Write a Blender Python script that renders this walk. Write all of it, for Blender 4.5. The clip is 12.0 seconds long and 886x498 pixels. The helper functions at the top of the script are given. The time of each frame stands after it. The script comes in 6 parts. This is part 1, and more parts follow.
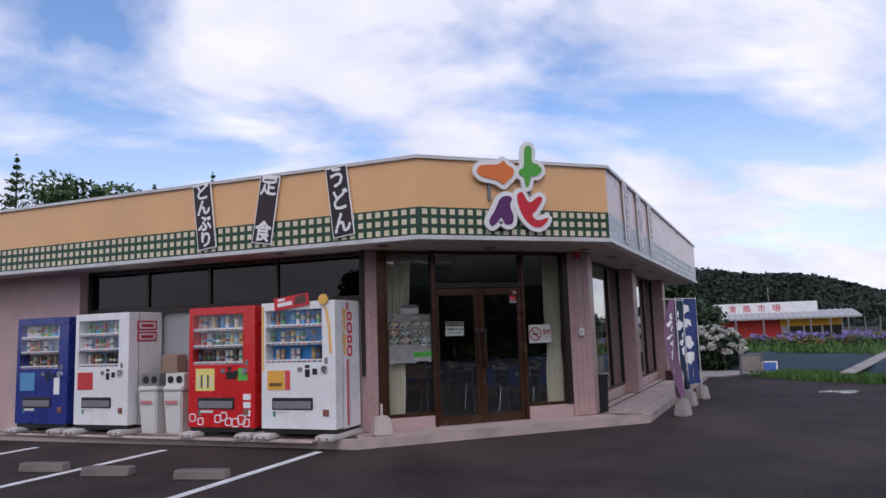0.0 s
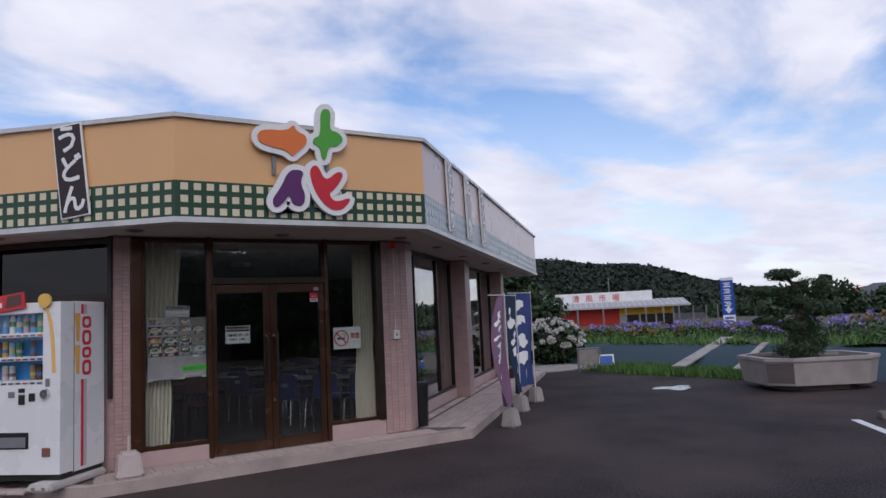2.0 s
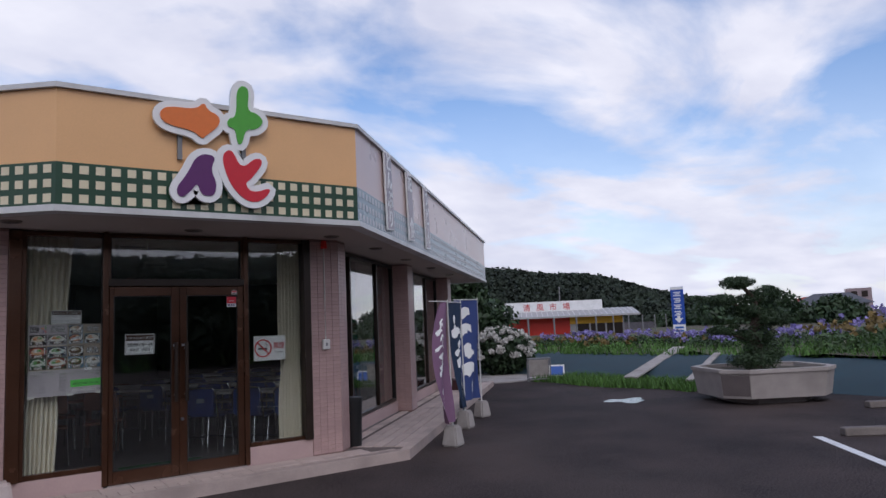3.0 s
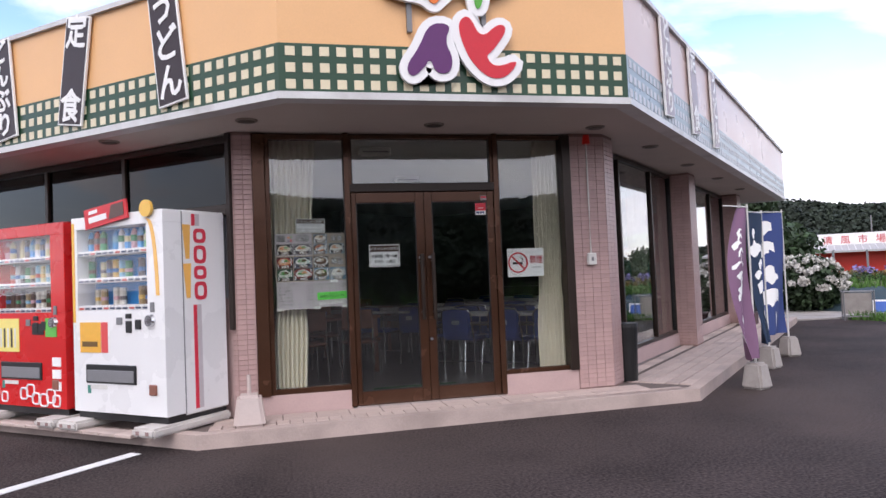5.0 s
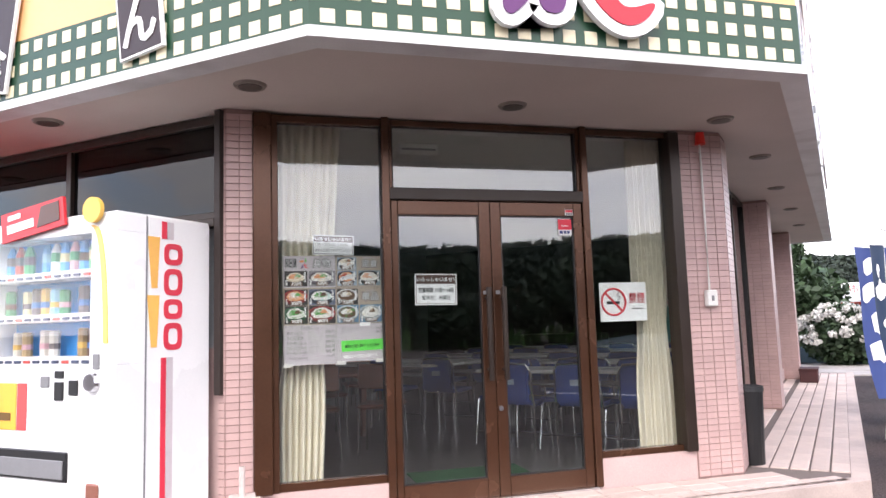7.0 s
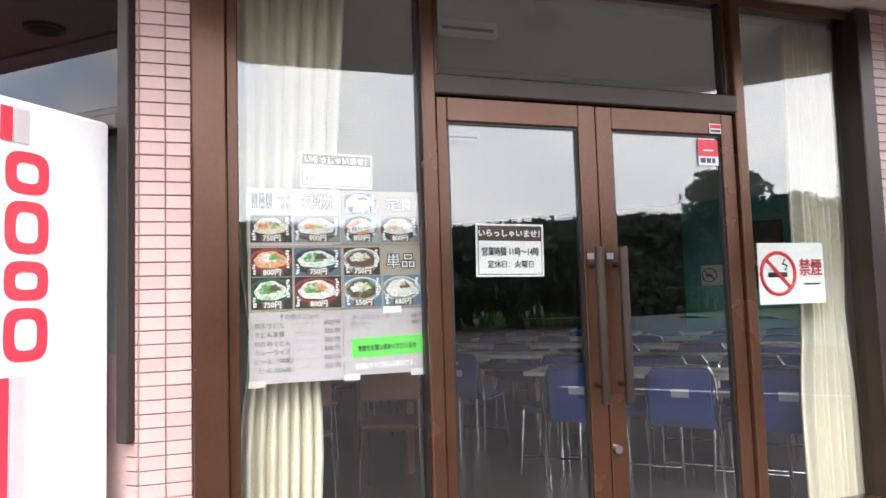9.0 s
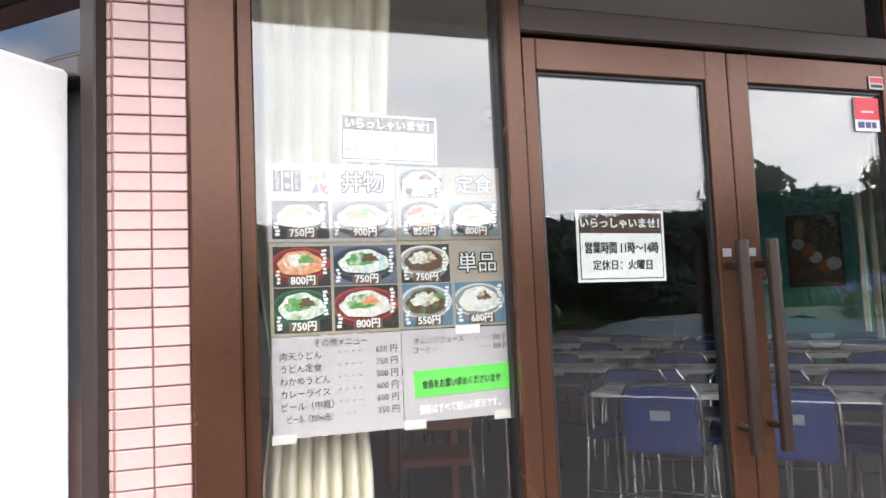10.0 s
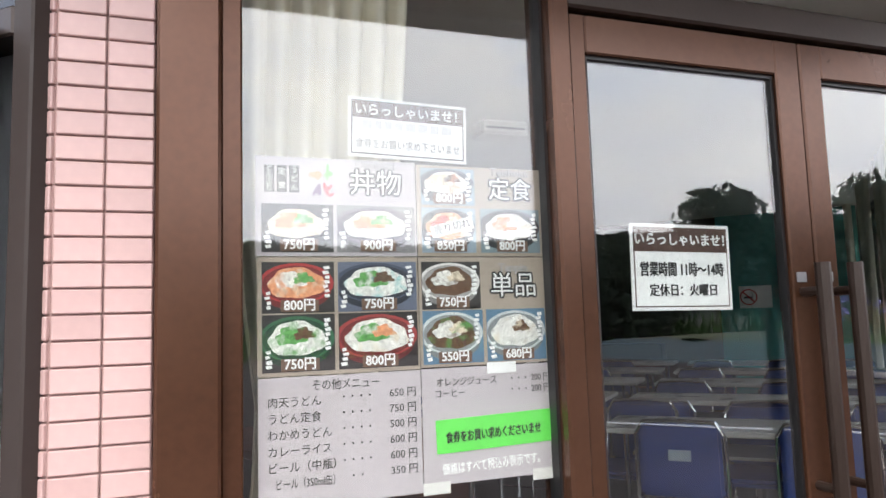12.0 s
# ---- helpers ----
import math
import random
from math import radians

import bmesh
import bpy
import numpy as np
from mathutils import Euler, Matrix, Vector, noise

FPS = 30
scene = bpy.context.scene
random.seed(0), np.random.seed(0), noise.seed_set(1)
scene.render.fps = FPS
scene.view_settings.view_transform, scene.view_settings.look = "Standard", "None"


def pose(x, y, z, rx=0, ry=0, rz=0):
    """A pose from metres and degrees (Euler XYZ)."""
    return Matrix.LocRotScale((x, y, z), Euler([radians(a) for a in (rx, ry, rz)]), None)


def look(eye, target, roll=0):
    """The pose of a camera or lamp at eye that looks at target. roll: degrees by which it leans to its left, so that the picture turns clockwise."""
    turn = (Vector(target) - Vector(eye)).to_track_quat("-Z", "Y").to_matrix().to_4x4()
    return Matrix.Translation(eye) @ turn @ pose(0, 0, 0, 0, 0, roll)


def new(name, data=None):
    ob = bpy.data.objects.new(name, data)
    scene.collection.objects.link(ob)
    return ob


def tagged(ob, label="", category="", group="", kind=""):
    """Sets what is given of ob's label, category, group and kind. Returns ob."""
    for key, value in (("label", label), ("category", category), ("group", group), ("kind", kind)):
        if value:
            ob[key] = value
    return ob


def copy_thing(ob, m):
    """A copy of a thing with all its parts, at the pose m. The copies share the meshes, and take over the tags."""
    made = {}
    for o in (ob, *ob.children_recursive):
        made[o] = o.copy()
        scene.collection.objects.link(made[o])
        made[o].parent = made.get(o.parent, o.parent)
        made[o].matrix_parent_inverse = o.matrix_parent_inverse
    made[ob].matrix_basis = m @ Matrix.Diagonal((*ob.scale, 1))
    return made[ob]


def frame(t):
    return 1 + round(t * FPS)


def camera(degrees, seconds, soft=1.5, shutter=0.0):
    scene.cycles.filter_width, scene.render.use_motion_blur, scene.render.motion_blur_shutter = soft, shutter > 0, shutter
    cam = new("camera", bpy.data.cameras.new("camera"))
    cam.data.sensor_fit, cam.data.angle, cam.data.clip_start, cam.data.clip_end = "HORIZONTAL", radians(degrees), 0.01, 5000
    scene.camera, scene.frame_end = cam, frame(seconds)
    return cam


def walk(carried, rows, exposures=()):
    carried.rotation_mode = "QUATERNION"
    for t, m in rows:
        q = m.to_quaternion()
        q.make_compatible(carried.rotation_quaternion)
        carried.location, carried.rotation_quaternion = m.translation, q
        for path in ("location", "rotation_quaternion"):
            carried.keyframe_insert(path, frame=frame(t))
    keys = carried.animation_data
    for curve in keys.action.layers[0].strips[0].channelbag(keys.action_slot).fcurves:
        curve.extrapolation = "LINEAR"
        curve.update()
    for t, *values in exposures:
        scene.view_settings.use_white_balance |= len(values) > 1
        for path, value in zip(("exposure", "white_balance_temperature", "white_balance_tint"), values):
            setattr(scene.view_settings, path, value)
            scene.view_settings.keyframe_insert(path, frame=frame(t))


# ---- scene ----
cam = camera(64.5, 12.0)
PATH = [
    (0, (-2.882, -9.797, 1.443), (-2.211, -7.928, 1.684), -1.9),
    (0.5, (-2.618, -9.523, 1.415), (-1.864, -7.686, 1.651), -2.3),
    (1, (-2.335, -9.281, 1.443), (-1.615, -7.43, 1.676), -1.3),
    (1.5, (-1.918, -8.762, 1.513), (-0.979, -7.01, 1.73), -2.9),
    (2, (-1.457, -8.507, 1.598), (-0.425, -6.804, 1.794), -2.7),
    (2.5, (-1.123, -8.129, 1.631), (0.051, -6.521, 1.82), -2.9),
    (4.5, (-0.245, -7.134, 1.32), (0.438, -5.281, 1.639), -1.9),
    (5, (-0.204, -6.58, 1.307), (0.256, -4.635, 1.382), -2.4),
    (5.5, (-0.282, -6.084, 1.276), (0.133, -4.129, 1.345), -1.8),
    (6, (-0.396, -5.589, 1.284), (0.065, -3.652, 1.468), -1.5),
    (6.5, (-0.436, -5.079, 1.222), (0.072, -3.158, 1.451), -2.4),
    (7, (-0.436, -4.552, 1.301), (0.1, -2.636, 1.506), -1.8),
    (9, (-0.337, -2.537, 1.321), (0.286, -0.642, 1.471), -1.8),
    (9.5, (-0.361, -2.065, 1.33), (0.252, -0.168, 1.49), -2.5),
    (10, (-0.33, -1.779, 1.372), (0.268, 0.123, 1.526), -2.5),
    (10.5, (-0.279, -1.558, 1.41), (0.27, 0.357, 1.587), -2.4),
    (11, (-0.313, -1.45, 1.437), (0.296, 0.448, 1.602), -1.9),
    (11.5, (-0.332, -1.432, 1.42), (0.320, 0.452, 1.605), -1.85),
    (12, (-0.341, -1.390, 1.406), (0.332, 0.480, 1.608), -1.8),
]
EXPO = [(0, -0.7, 6000, 20), (2.5, -0.85, 6000, 18), (4.5, -0.8, 5900, 18), (5.0, 0.25, 6350, 19), (5.5, 0.95, 6550, 20), (6.5, 1.1, 6550, 18), (7.0, 1.25, 6550, 17), (9.0, 1.75, 6550, 13), (9.5, 1.8, 6550, 13), (12.0, 1.55, 6550, 13)]
walk(cam, [(t, look(e, g, r)) for t, e, g, r in PATH], EXPO)

# ---- world and sun ----
SUN_EL, SUN_AZ = 48, 205          # degrees, azimuth clockwise from +y
world = bpy.data.worlds.new("sky")
scene.world = world
world.use_nodes = True
wn, wl = world.node_tree.nodes, world.node_tree.links
wn.clear()


def wnode(kind, **kw):
    n = wn.new(kind)
    for k, v in kw.items():
        n.inputs[k].default_value = v
    return n


sky = wn.new("ShaderNodeTexSky")
sky.sky_type, sky.sun_disc = "NISHITA", False
sky.sun_elevation, sky.sun_rotation = radians(SUN_EL), radians(SUN_AZ)
sky.air_density, sky.dust_density, sky.ozone_density = 1.2, 0.2, 4.0
skyk = wn.new("ShaderNodeVectorMath"); skyk.operation = "SCALE"; skyk.inputs["Scale"].default_value = 0.25
wl.new(sky.outputs[0], skyk.inputs[0])
tc = wn.new("ShaderNodeTexCoord")
sep = wn.new("ShaderNodeSeparateXYZ"); wl.new(tc.outputs["Generated"], sep.inputs[0])
zz = wn.new("ShaderNodeMath"); zz.operation = "MAXIMUM"; zz.inputs[1].default_value = 0.0
wl.new(sep.outputs[2], zz.inputs[0])
za = wn.new("ShaderNodeMath"); za.operation = "ADD"; za.inputs[1].default_value = 0.22
wl.new(zz.outputs[0], za.inputs[0])
dv = wn.new("ShaderNodeVectorMath"); dv.operation = "DIVIDE"
cmb = wn.new("ShaderNodeCombineXYZ")
for i in range(3):
    wl.new(za.outputs[0], cmb.inputs[i])
wl.new(tc.outputs["Generated"], dv.inputs[0]); wl.new(cmb.outputs[0], dv.inputs[1])
mp = wn.new("ShaderNodeMapping")
mp.inputs["Location"].default_value = (1.7, 0.6, 0)
mp.inputs["Rotation"].default_value = (0, 0, radians(35))
mp.inputs["Scale"].default_value = (0.9, 1.15, 0.5)
wl.new(dv.outputs[0], mp.inputs[0])
cn = wnode("ShaderNodeTexNoise", Scale=1.5, Detail=9.0, Roughness=0.52, Distortion=0.35)
wl.new(mp.outputs[0], cn.inputs["Vector"])
cr = wn.new("ShaderNodeValToRGB")
cr.color_ramp.elements[0].position, cr.color_ramp.elements[1].position = 0.445, 0.59
wl.new(cn.outputs[0], cr.inputs[0])
# more cloud towards the horizon
hz = wn.new("ShaderNodeMapRange")
hz.inputs["From Min"].default_value, hz.inputs["From Max"].default_value = 0.0, 0.32
hz.inputs["To Min"].default_value, hz.inputs["To Max"].default_value = 0.75, 0.0
wl.new(sep.outputs[2], hz.inputs["Value"])
# an overcast half of the sky across the road, towards -y
oc = wn.new("ShaderNodeMapRange")
oc.inputs["From Min"].default_value, oc.inputs["From Max"].default_value = 0.15, -0.45
oc.inputs["To Min"].default_value, oc.inputs["To Max"].default_value = 0.0, 0.85
wl.new(sep.outputs[1], oc.inputs["Value"])
ah = wn.new("ShaderNodeMath"); ah.operation = "ADD"
wl.new(hz.outputs[0], ah.inputs[0]); wl.new(oc.outputs[0], ah.inputs[1])
ad = wn.new("ShaderNodeMath"); ad.operation = "ADD"; ad.use_clamp = True
wl.new(cr.outputs[0], ad.inputs[0]); wl.new(ah.outputs[0], ad.inputs[1])
cn2 = wnode("ShaderNodeTexNoise", Scale=3.0, Detail=6.0, Roughness=0.55)
wl.new(mp.outputs[0], cn2.inputs["Vector"])
cc = wn.new("ShaderNodeValToRGB")
cc.color_ramp.elements[0].position, cc.color_ramp.elements[1].position = 0.3, 0.7
cc.color_ramp.elements[0].color, cc.color_ramp.elements[1].color = (1.18, 1.22, 1.34, 1), (1.6, 1.6, 1.6, 1)
wl.new(cn2.outputs[0], cc.inputs[0])
mx = wn.new("ShaderNodeMix"); mx.data_type = "RGBA"
wl.new(ad.outputs[0], mx.inputs[0]); wl.new(skyk.outputs[0], mx.inputs[6]); wl.new(cc.outputs[0], mx.inputs[7])
bg = wn.new("ShaderNodeBackground"); bg.inputs["Strength"].default_value = 1.0
wl.new(mx.outputs[2], bg.inputs[0])
wo = wn.new("ShaderNodeOutputWorld"); wl.new(bg.outputs[0], wo.inputs[0])

sun = new("sun", bpy.data.lights.new("sun", "SUN"))
sun.data.energy, sun.data.angle, sun.data.color = 1.2, radians(30), (1.0, 0.96, 0.9)
_a, _e = radians(SUN_AZ), radians(SUN_EL)
sun.matrix_world = look((math.sin(_a) * math.cos(_e) * 30, math.cos(_a) * math.cos(_e) * 30, math.sin(_e) * 30), (0, 0, 0))


# ---- materials ----
def mat(name, color, rough=0.6, metal=0.0, vary=0.12, scale=6.0, fine=90.0, bump=0.15, island=0.0, rnd=0.0,
        spec=0.5, grain=0.6, stain=None, stain_amount=0.0, coat=0.0, dist=0.002):
    """Base colour with blotches and fine grain, bump, and per-piece variation."""
    m = bpy.data.materials.new(name)
    m.use_nodes = True
    nt = m.node_tree
    n, l = nt.nodes, nt.links
    b = n["Principled BSDF"]
    b.inputs["Roughness"].default_value, b.inputs["Metallic"].default_value = rough, metal
    b.inputs["Specular IOR Level"].default_value = spec
    b.inputs["Coat Weight"].default_value = coat
    b.inputs["Coat Roughness"].default_value = 0.08
    co = n.new("ShaderNodeTexCoord")
    n1 = n.new("ShaderNodeTexNoise"); n1.inputs["Scale"].default_value, n1.inputs["Detail"].default_value = scale, 5
    n2 = n.new("ShaderNodeTexNoise"); n2.inputs["Scale"].default_value, n2.inputs["Detail"].default_value = fine, 3
    for q in (n1, n2):
        l.new(co.outputs["Object"], q.inputs["Vector"])
    sm = n.new("ShaderNodeMath"); sm.operation = "MULTIPLY_ADD"
    sm.inputs[1].default_value = grain
    l.new(n2.outputs[0], sm.inputs[0]); l.new(n1.outputs[0], sm.inputs[2])
    mr = n.new("ShaderNodeMapRange")
    mr.inputs["From Min"].default_value, mr.inputs["From Max"].default_value = 0.24 + 0.5 * grain - 0.09 * max(0, grain - 0.6), 0.76 + 0.5 * grain + 0.09 * max(0, grain - 0.6)
    mr.inputs["To Min"].default_value, mr.inputs["To Max"].default_value = 1 - vary, 1 + vary
    l.new(sm.outputs[0], mr.inputs["Value"])
    val = mr.outputs[0]
    for amount, node, out in ((island, "ShaderNodeNewGeometry", "Random Per Island"), (rnd, "ShaderNodeObjectInfo", "Random")):
        if amount:
            g = n.new(node)
            r = n.new("ShaderNodeMapRange")
            r.inputs["To Min"].default_value, r.inputs["To Max"].default_value = 1 - amount, 1 + amount
            l.new(g.outputs[out], r.inputs["Value"])
            mu = n.new("ShaderNodeMath"); mu.operation = "MULTIPLY"
            l.new(val, mu.inputs[0]); l.new(r.outputs[0], mu.inputs[1])
            val = mu.outputs[0]
    sc = n.new("ShaderNodeVectorMath"); sc.operation = "SCALE"
    sc.inputs[0].default_value = color[:3]
    l.new(val, sc.inputs["Scale"])
    col = sc.outputs[0]
    if stain:
        ns = n.new("ShaderNodeTexNoise"); ns.inputs["Scale"].default_value, ns.inputs["Detail"].default_value = scale * 0.35, 8
        l.new(co.outputs["Object"], ns.inputs["Vector"])
        rs = n.new("ShaderNodeMapRange")
        rs.inputs["From Min"].default_value, rs.inputs["From Max"].default_value = 0.5, 0.68
        rs.inputs["To Max"].default_value = stain_amount
        l.new(ns.outputs[0], rs.inputs["Value"])
        ms = n.new("ShaderNodeMix"); ms.data_type = "RGBA"
        ms.inputs[7].default_value = (*stain, 1)
        l.new(rs.outputs[0], ms.inputs[0]); l.new(col, ms.inputs[6])
        col = ms.outputs[2]
    l.new(col, b.inputs["Base Color"])
    if bump:
        bp = n.new("ShaderNodeBump"); bp.inputs["Strength"].default_value, bp.inputs["Distance"].default_value = bump, dist
        l.new(n2.outputs[0], bp.inputs["Height"]); l.new(bp.outputs[0], b.inputs["Normal"])
    rr = n.new("ShaderNodeMapRange")
    rr.inputs["To Min"].default_value, rr.inputs["To Max"].default_value = max(0.02, rough - 0.12), min(1, rough + 0.12)
    l.new(n1.outputs[0], rr.inputs["Value"]); l.new(rr.outputs[0], b.inputs["Roughness"])
    return m


def glass_mat(name, tint=(0.9, 0.95, 0.93), reflect=1.0):
    """Thin pane: clear transmission with a mirror reflection by Fresnel."""
    m = bpy.data.materials.new(name)
    m.use_nodes = True
    n, l = m.node_tree.nodes, m.node_tree.links
    n.clear()
    t = n.new("ShaderNodeBsdfTransparent"); t.inputs[0].default_value = (*tint, 1)
    g = n.new("ShaderNodeBsdfGlossy"); g.inputs["Roughness"].default_value = 0.0
    g.inputs[0].default_value = (1, 1, 1, 1)
    f = n.new("ShaderNodeLayerWeight")
    p = n.new("ShaderNodeMath"); p.operation = "POWER"; p.inputs[1].default_value = 4.0
    l.new(f.outputs["Facing"], p.inputs[0])
    k = n.new("ShaderNodeMath"); k.operation = "MULTIPLY_ADD"
    k.inputs[1].default_value, k.inputs[2].default_value = 0.9, 0.066 * reflect
    l.new(p.outputs[0], k.inputs[0])
    x = n.new("ShaderNodeMixShader")
    l.new(k.outputs[0], x.inputs[0]); l.new(t.outputs[0], x.inputs[1]); l.new(g.outputs[0], x.inputs[2])
    o = n.new("ShaderNodeOutputMaterial"); l.new(x.outputs[0], o.inputs[0])
    return m


def emit_mat(name, color, strength):
    m = mat(name, color, 0.5, vary=0.03, bump=0)
    b = m.node_tree.nodes["Principled BSDF"]
    b.inputs["Emission Color"].default_value, b.inputs["Emission Strength"].default_value = (*color, 1), strength
    return m


ASPHALT = mat("asphalt", (0.043, 0.033, 0.032), 0.8, vary=0.85, grain=2.0, scale=0.9, fine=48, bump=0.7, spec=0.15, stain=(0.092, 0.070, 0.064), stain_amount=0.6, dist=0.02)
PINK = mat("pink_plaster", (0.50, 0.36, 0.34), 0.75, vary=0.1, scale=3)
TILE = mat("pink_tile", (0.48, 0.325, 0.305), 0.38, vary=0.08, scale=5, fine=40, rnd=0.07, island=0.05, bump=0.08)
JOINT = mat("dark_mortar", (0.29, 0.19, 0.175), 0.9, vary=0.2)
PAVER = mat("paver", (0.50, 0.40, 0.36), 0.7, vary=0.16, scale=4, rnd=0.09, island=0.08, bump=0.3, stain=(0.25, 0.2, 0.18), stain_amount=0.45)
GROUT = mat("paver_grout", (0.14, 0.11, 0.10), 0.95)
ORANGE = mat("orange_panel", (0.80, 0.46, 0.21), 0.36, vary=0.05, scale=1.2, bump=0.03, stain=(0.62, 0.36, 0.18), stain_amount=0.25)
GREEN = mat("dark_green_band", (0.009, 0.052, 0.024), 0.34, vary=0.08, scale=2, bump=0.03)
CREAM = mat("cream_square", (0.72, 0.64, 0.45), 0.38, vary=0.06, island=0.05, rnd=0.05, bump=0.03)
TRIM = mat("painted_metal_trim", (0.62, 0.62, 0.62), 0.4, vary=0.1, stain=(0.35, 0.33, 0.32), stain_amount=0.5)
SOFFIT = mat("soffit_paint", (0.50, 0.44, 0.40), 0.7, vary=0.07, scale=1.5, stain=(0.34, 0.29, 0.26), stain_amount=0.4)
BROWN = mat("bronze_aluminium", (0.085, 0.037, 0.020), 0.24, metal=0.5, vary=0.16, scale=3, fine=60, bump=0.04, stain=(0.13, 0.075, 0.05), stain_amount=0.35)
DARKBR = mat("dark_bronze", (0.03, 0.019, 0.014), 0.35, metal=0.3, vary=0.1)
GLASS = glass_mat("clear_glass", (0.93, 0.95, 0.94), 1.15)
# tint added to the side panes to hold daylight back from the dining room
SIDEGLASS = glass_mat("dimmed_side_glass", (0.66, 0.69, 0.68), 2.2)
SHOWGLASS = glass_mat("display_glass", (0.97, 0.97, 0.97), 0.35)
DGLASS = glass_mat("dark_glass", (0.10, 0.10, 0.11), 0.45)
WHITE = mat("white_enamel", (0.82, 0.82, 0.82), 0.28, vary=0.03, scale=2, bump=0.02, coat=0.3)
OFFW = mat("off_white_plastic", (0.68, 0.67, 0.64), 0.5, vary=0.06, stain=(0.5, 0.47, 0.42), stain_amount=0.3)
RED = mat("red_enamel", (0.62, 0.012, 0.012), 0.28, vary=0.05, scale=2, bump=0.02, coat=0.3)
BLUE = mat("blue_enamel", (0.015, 0.03, 0.22), 0.28, vary=0.05, scale=2, bump=0.02, coat=0.3)
BLACK = mat("black_plastic", (0.012, 0.012, 0.013), 0.4, vary=0.1)
GREY = mat("grey_plastic", (0.2, 0.2, 0.21), 0.45, vary=0.08)
CHROME = mat("chrome", (0.7, 0.7, 0.72), 0.15, metal=1.0, vary=0.04, bump=0)
CONC = mat("concrete", (0.36, 0.33, 0.31), 0.85, vary=0.18, scale=5, bump=0.5, stain=(0.2, 0.18, 0.16), stain_amount=0.6)
PAINTW = mat("road_paint", (0.72, 0.72, 0.72), 0.7, vary=0.15, scale=8, bump=0.4, stain=(0.3, 0.29, 0.29), stain_amount=0.3)
PAPER = mat("paper", (0.86, 0.86, 0.85), 0.55, vary=0.03, bump=0.02)
INK = mat("black_ink", (0.02, 0.018, 0.02), 0.5, vary=0.05, bump=0)
INKBR = mat("brown_ink", (0.075, 0.028, 0.018), 0.5, vary=0.05, bump=0)
MENUBG = mat("menu_grey_paper", (0.50, 0.455, 0.475), 0.45, vary=0.03, bump=0.02)
MENUBR = mat("menu_brown_paper", (0.40, 0.33, 0.27), 0.45, vary=0.04, bump=0.02)
LIME = mat("green_strip", (0.13, 0.72, 0.10), 0.5, vary=0.04, bump=0.02)
BANNER = mat("dark_banner", (0.022, 0.008, 0.012), 0.45, vary=0.1)
CURTAIN = mat("cream_curtain", (0.78, 0.73, 0.60), 0.9, vary=0.06, scale=10, bump=0.2)
TEAL = mat("teal_wall", (0.09, 0.38, 0.37), 0.8, vary=0.05, scale=2)
INFLOOR = mat("vinyl_floor", (0.13, 0.125, 0.12), 0.35, vary=0.08, scale=1.5, stain=(0.15, 0.14, 0.135), stain_amount=0.4)
INWALL = mat("interior_wall", (0.27, 0.25, 0.22), 0.8, vary=0.05)
DARKBROWN = mat("dark_brown", (0.04, 0.03, 0.025), 0.6, vary=0.15)
WOOD = mat("brown_wood", (0.20, 0.075, 0.04), 0.45, vary=0.2, scale=8)
CHAIRB = mat("blue_vinyl", (0.02, 0.055, 0.24), 0.42, vary=0.08, scale=12)
TABLEW = mat("white_laminate", (0.66, 0.66, 0.64), 0.3, vary=0.03)
LEAF = mat("leaf", (0.05, 0.10, 0.028), 0.6, vary=0.25, scale=0.8, island=0.45, bump=0)
LEAFD = mat("dark_leaf", (0.028, 0.055, 0.02), 0.65, vary=0.25, scale=0.8, island=0.4, bump=0)
HILL = mat("wooded_hill", (0.022, 0.033, 0.021), 0.9, vary=0.4, scale=0.08, fine=0.5, bump=0, island=0.35)
GRASS = mat("grass", (0.075, 0.17, 0.03), 0.7, vary=0.2, scale=1, island=0.4, bump=0)
BARK = mat("bark", (0.07, 0.05, 0.038), 0.9, vary=0.3, scale=12, bump=0.8, dist=0.02)
SOIL = mat("soil", (0.09, 0.075, 0.05), 0.95, vary=0.3, scale=1.5, bump=0.6, stain=(0.07, 0.11, 0.03), stain_amount=0.9, dist=0.02)
PETALW = mat("white_petal", (0.62, 0.60, 0.56), 0.7, vary=0.08, island=0.2, bump=0)
PETALP = mat("purple_petal", (0.26, 0.22, 0.50), 0.7, vary=0.1, island=0.3, bump=0)
PETALR = mat("rust_bloom", (0.20, 0.14, 0.05), 0.8, vary=0.1, island=0.35, bump=0)
NET = mat("blue_netting", (0.020, 0.045, 0.058), 0.75, vary=0.3, scale=2, fine=200, bump=0.5)
STONE = mat("pebbled_stone", (0.40, 0.355, 0.33), 0.75, vary=0.16, scale=3, fine=150, bump=0.5, stain=(0.26, 0.23, 0.21), stain_amount=0.5)
STONED = mat("dark_stone_panel", (0.15, 0.125, 0.12), 0.7, vary=0.15, scale=4, bump=0.3)
WATER = mat("wet_asphalt", (0.03, 0.027, 0.03), 0.06, vary=0.2, bump=0.02)
SHEETR = mat("red_wall", (0.56, 0.03, 0.015), 0.5, vary=0.06)
SHEETY = mat("yellow_wall", (0.78, 0.42, 0.02), 0.5, vary=0.06)
ROOFG = mat("grey_roof_tile", (0.10, 0.10, 0.11), 0.6, vary=0.15)
HOUSEW = mat("house_wall", (0.42, 0.41, 0.41), 0.8, vary=0.08)
# paler set of the fascia and banner colours, for the right wing
PALEO = mat("pale_orange_panel", (0.66, 0.50, 0.46), 0.3, vary=0.05, scale=1.2, bump=0.03)
PALEG = mat("pale_green_band", (0.24, 0.31, 0.35), 0.3, vary=0.06, scale=2, bump=0.03)
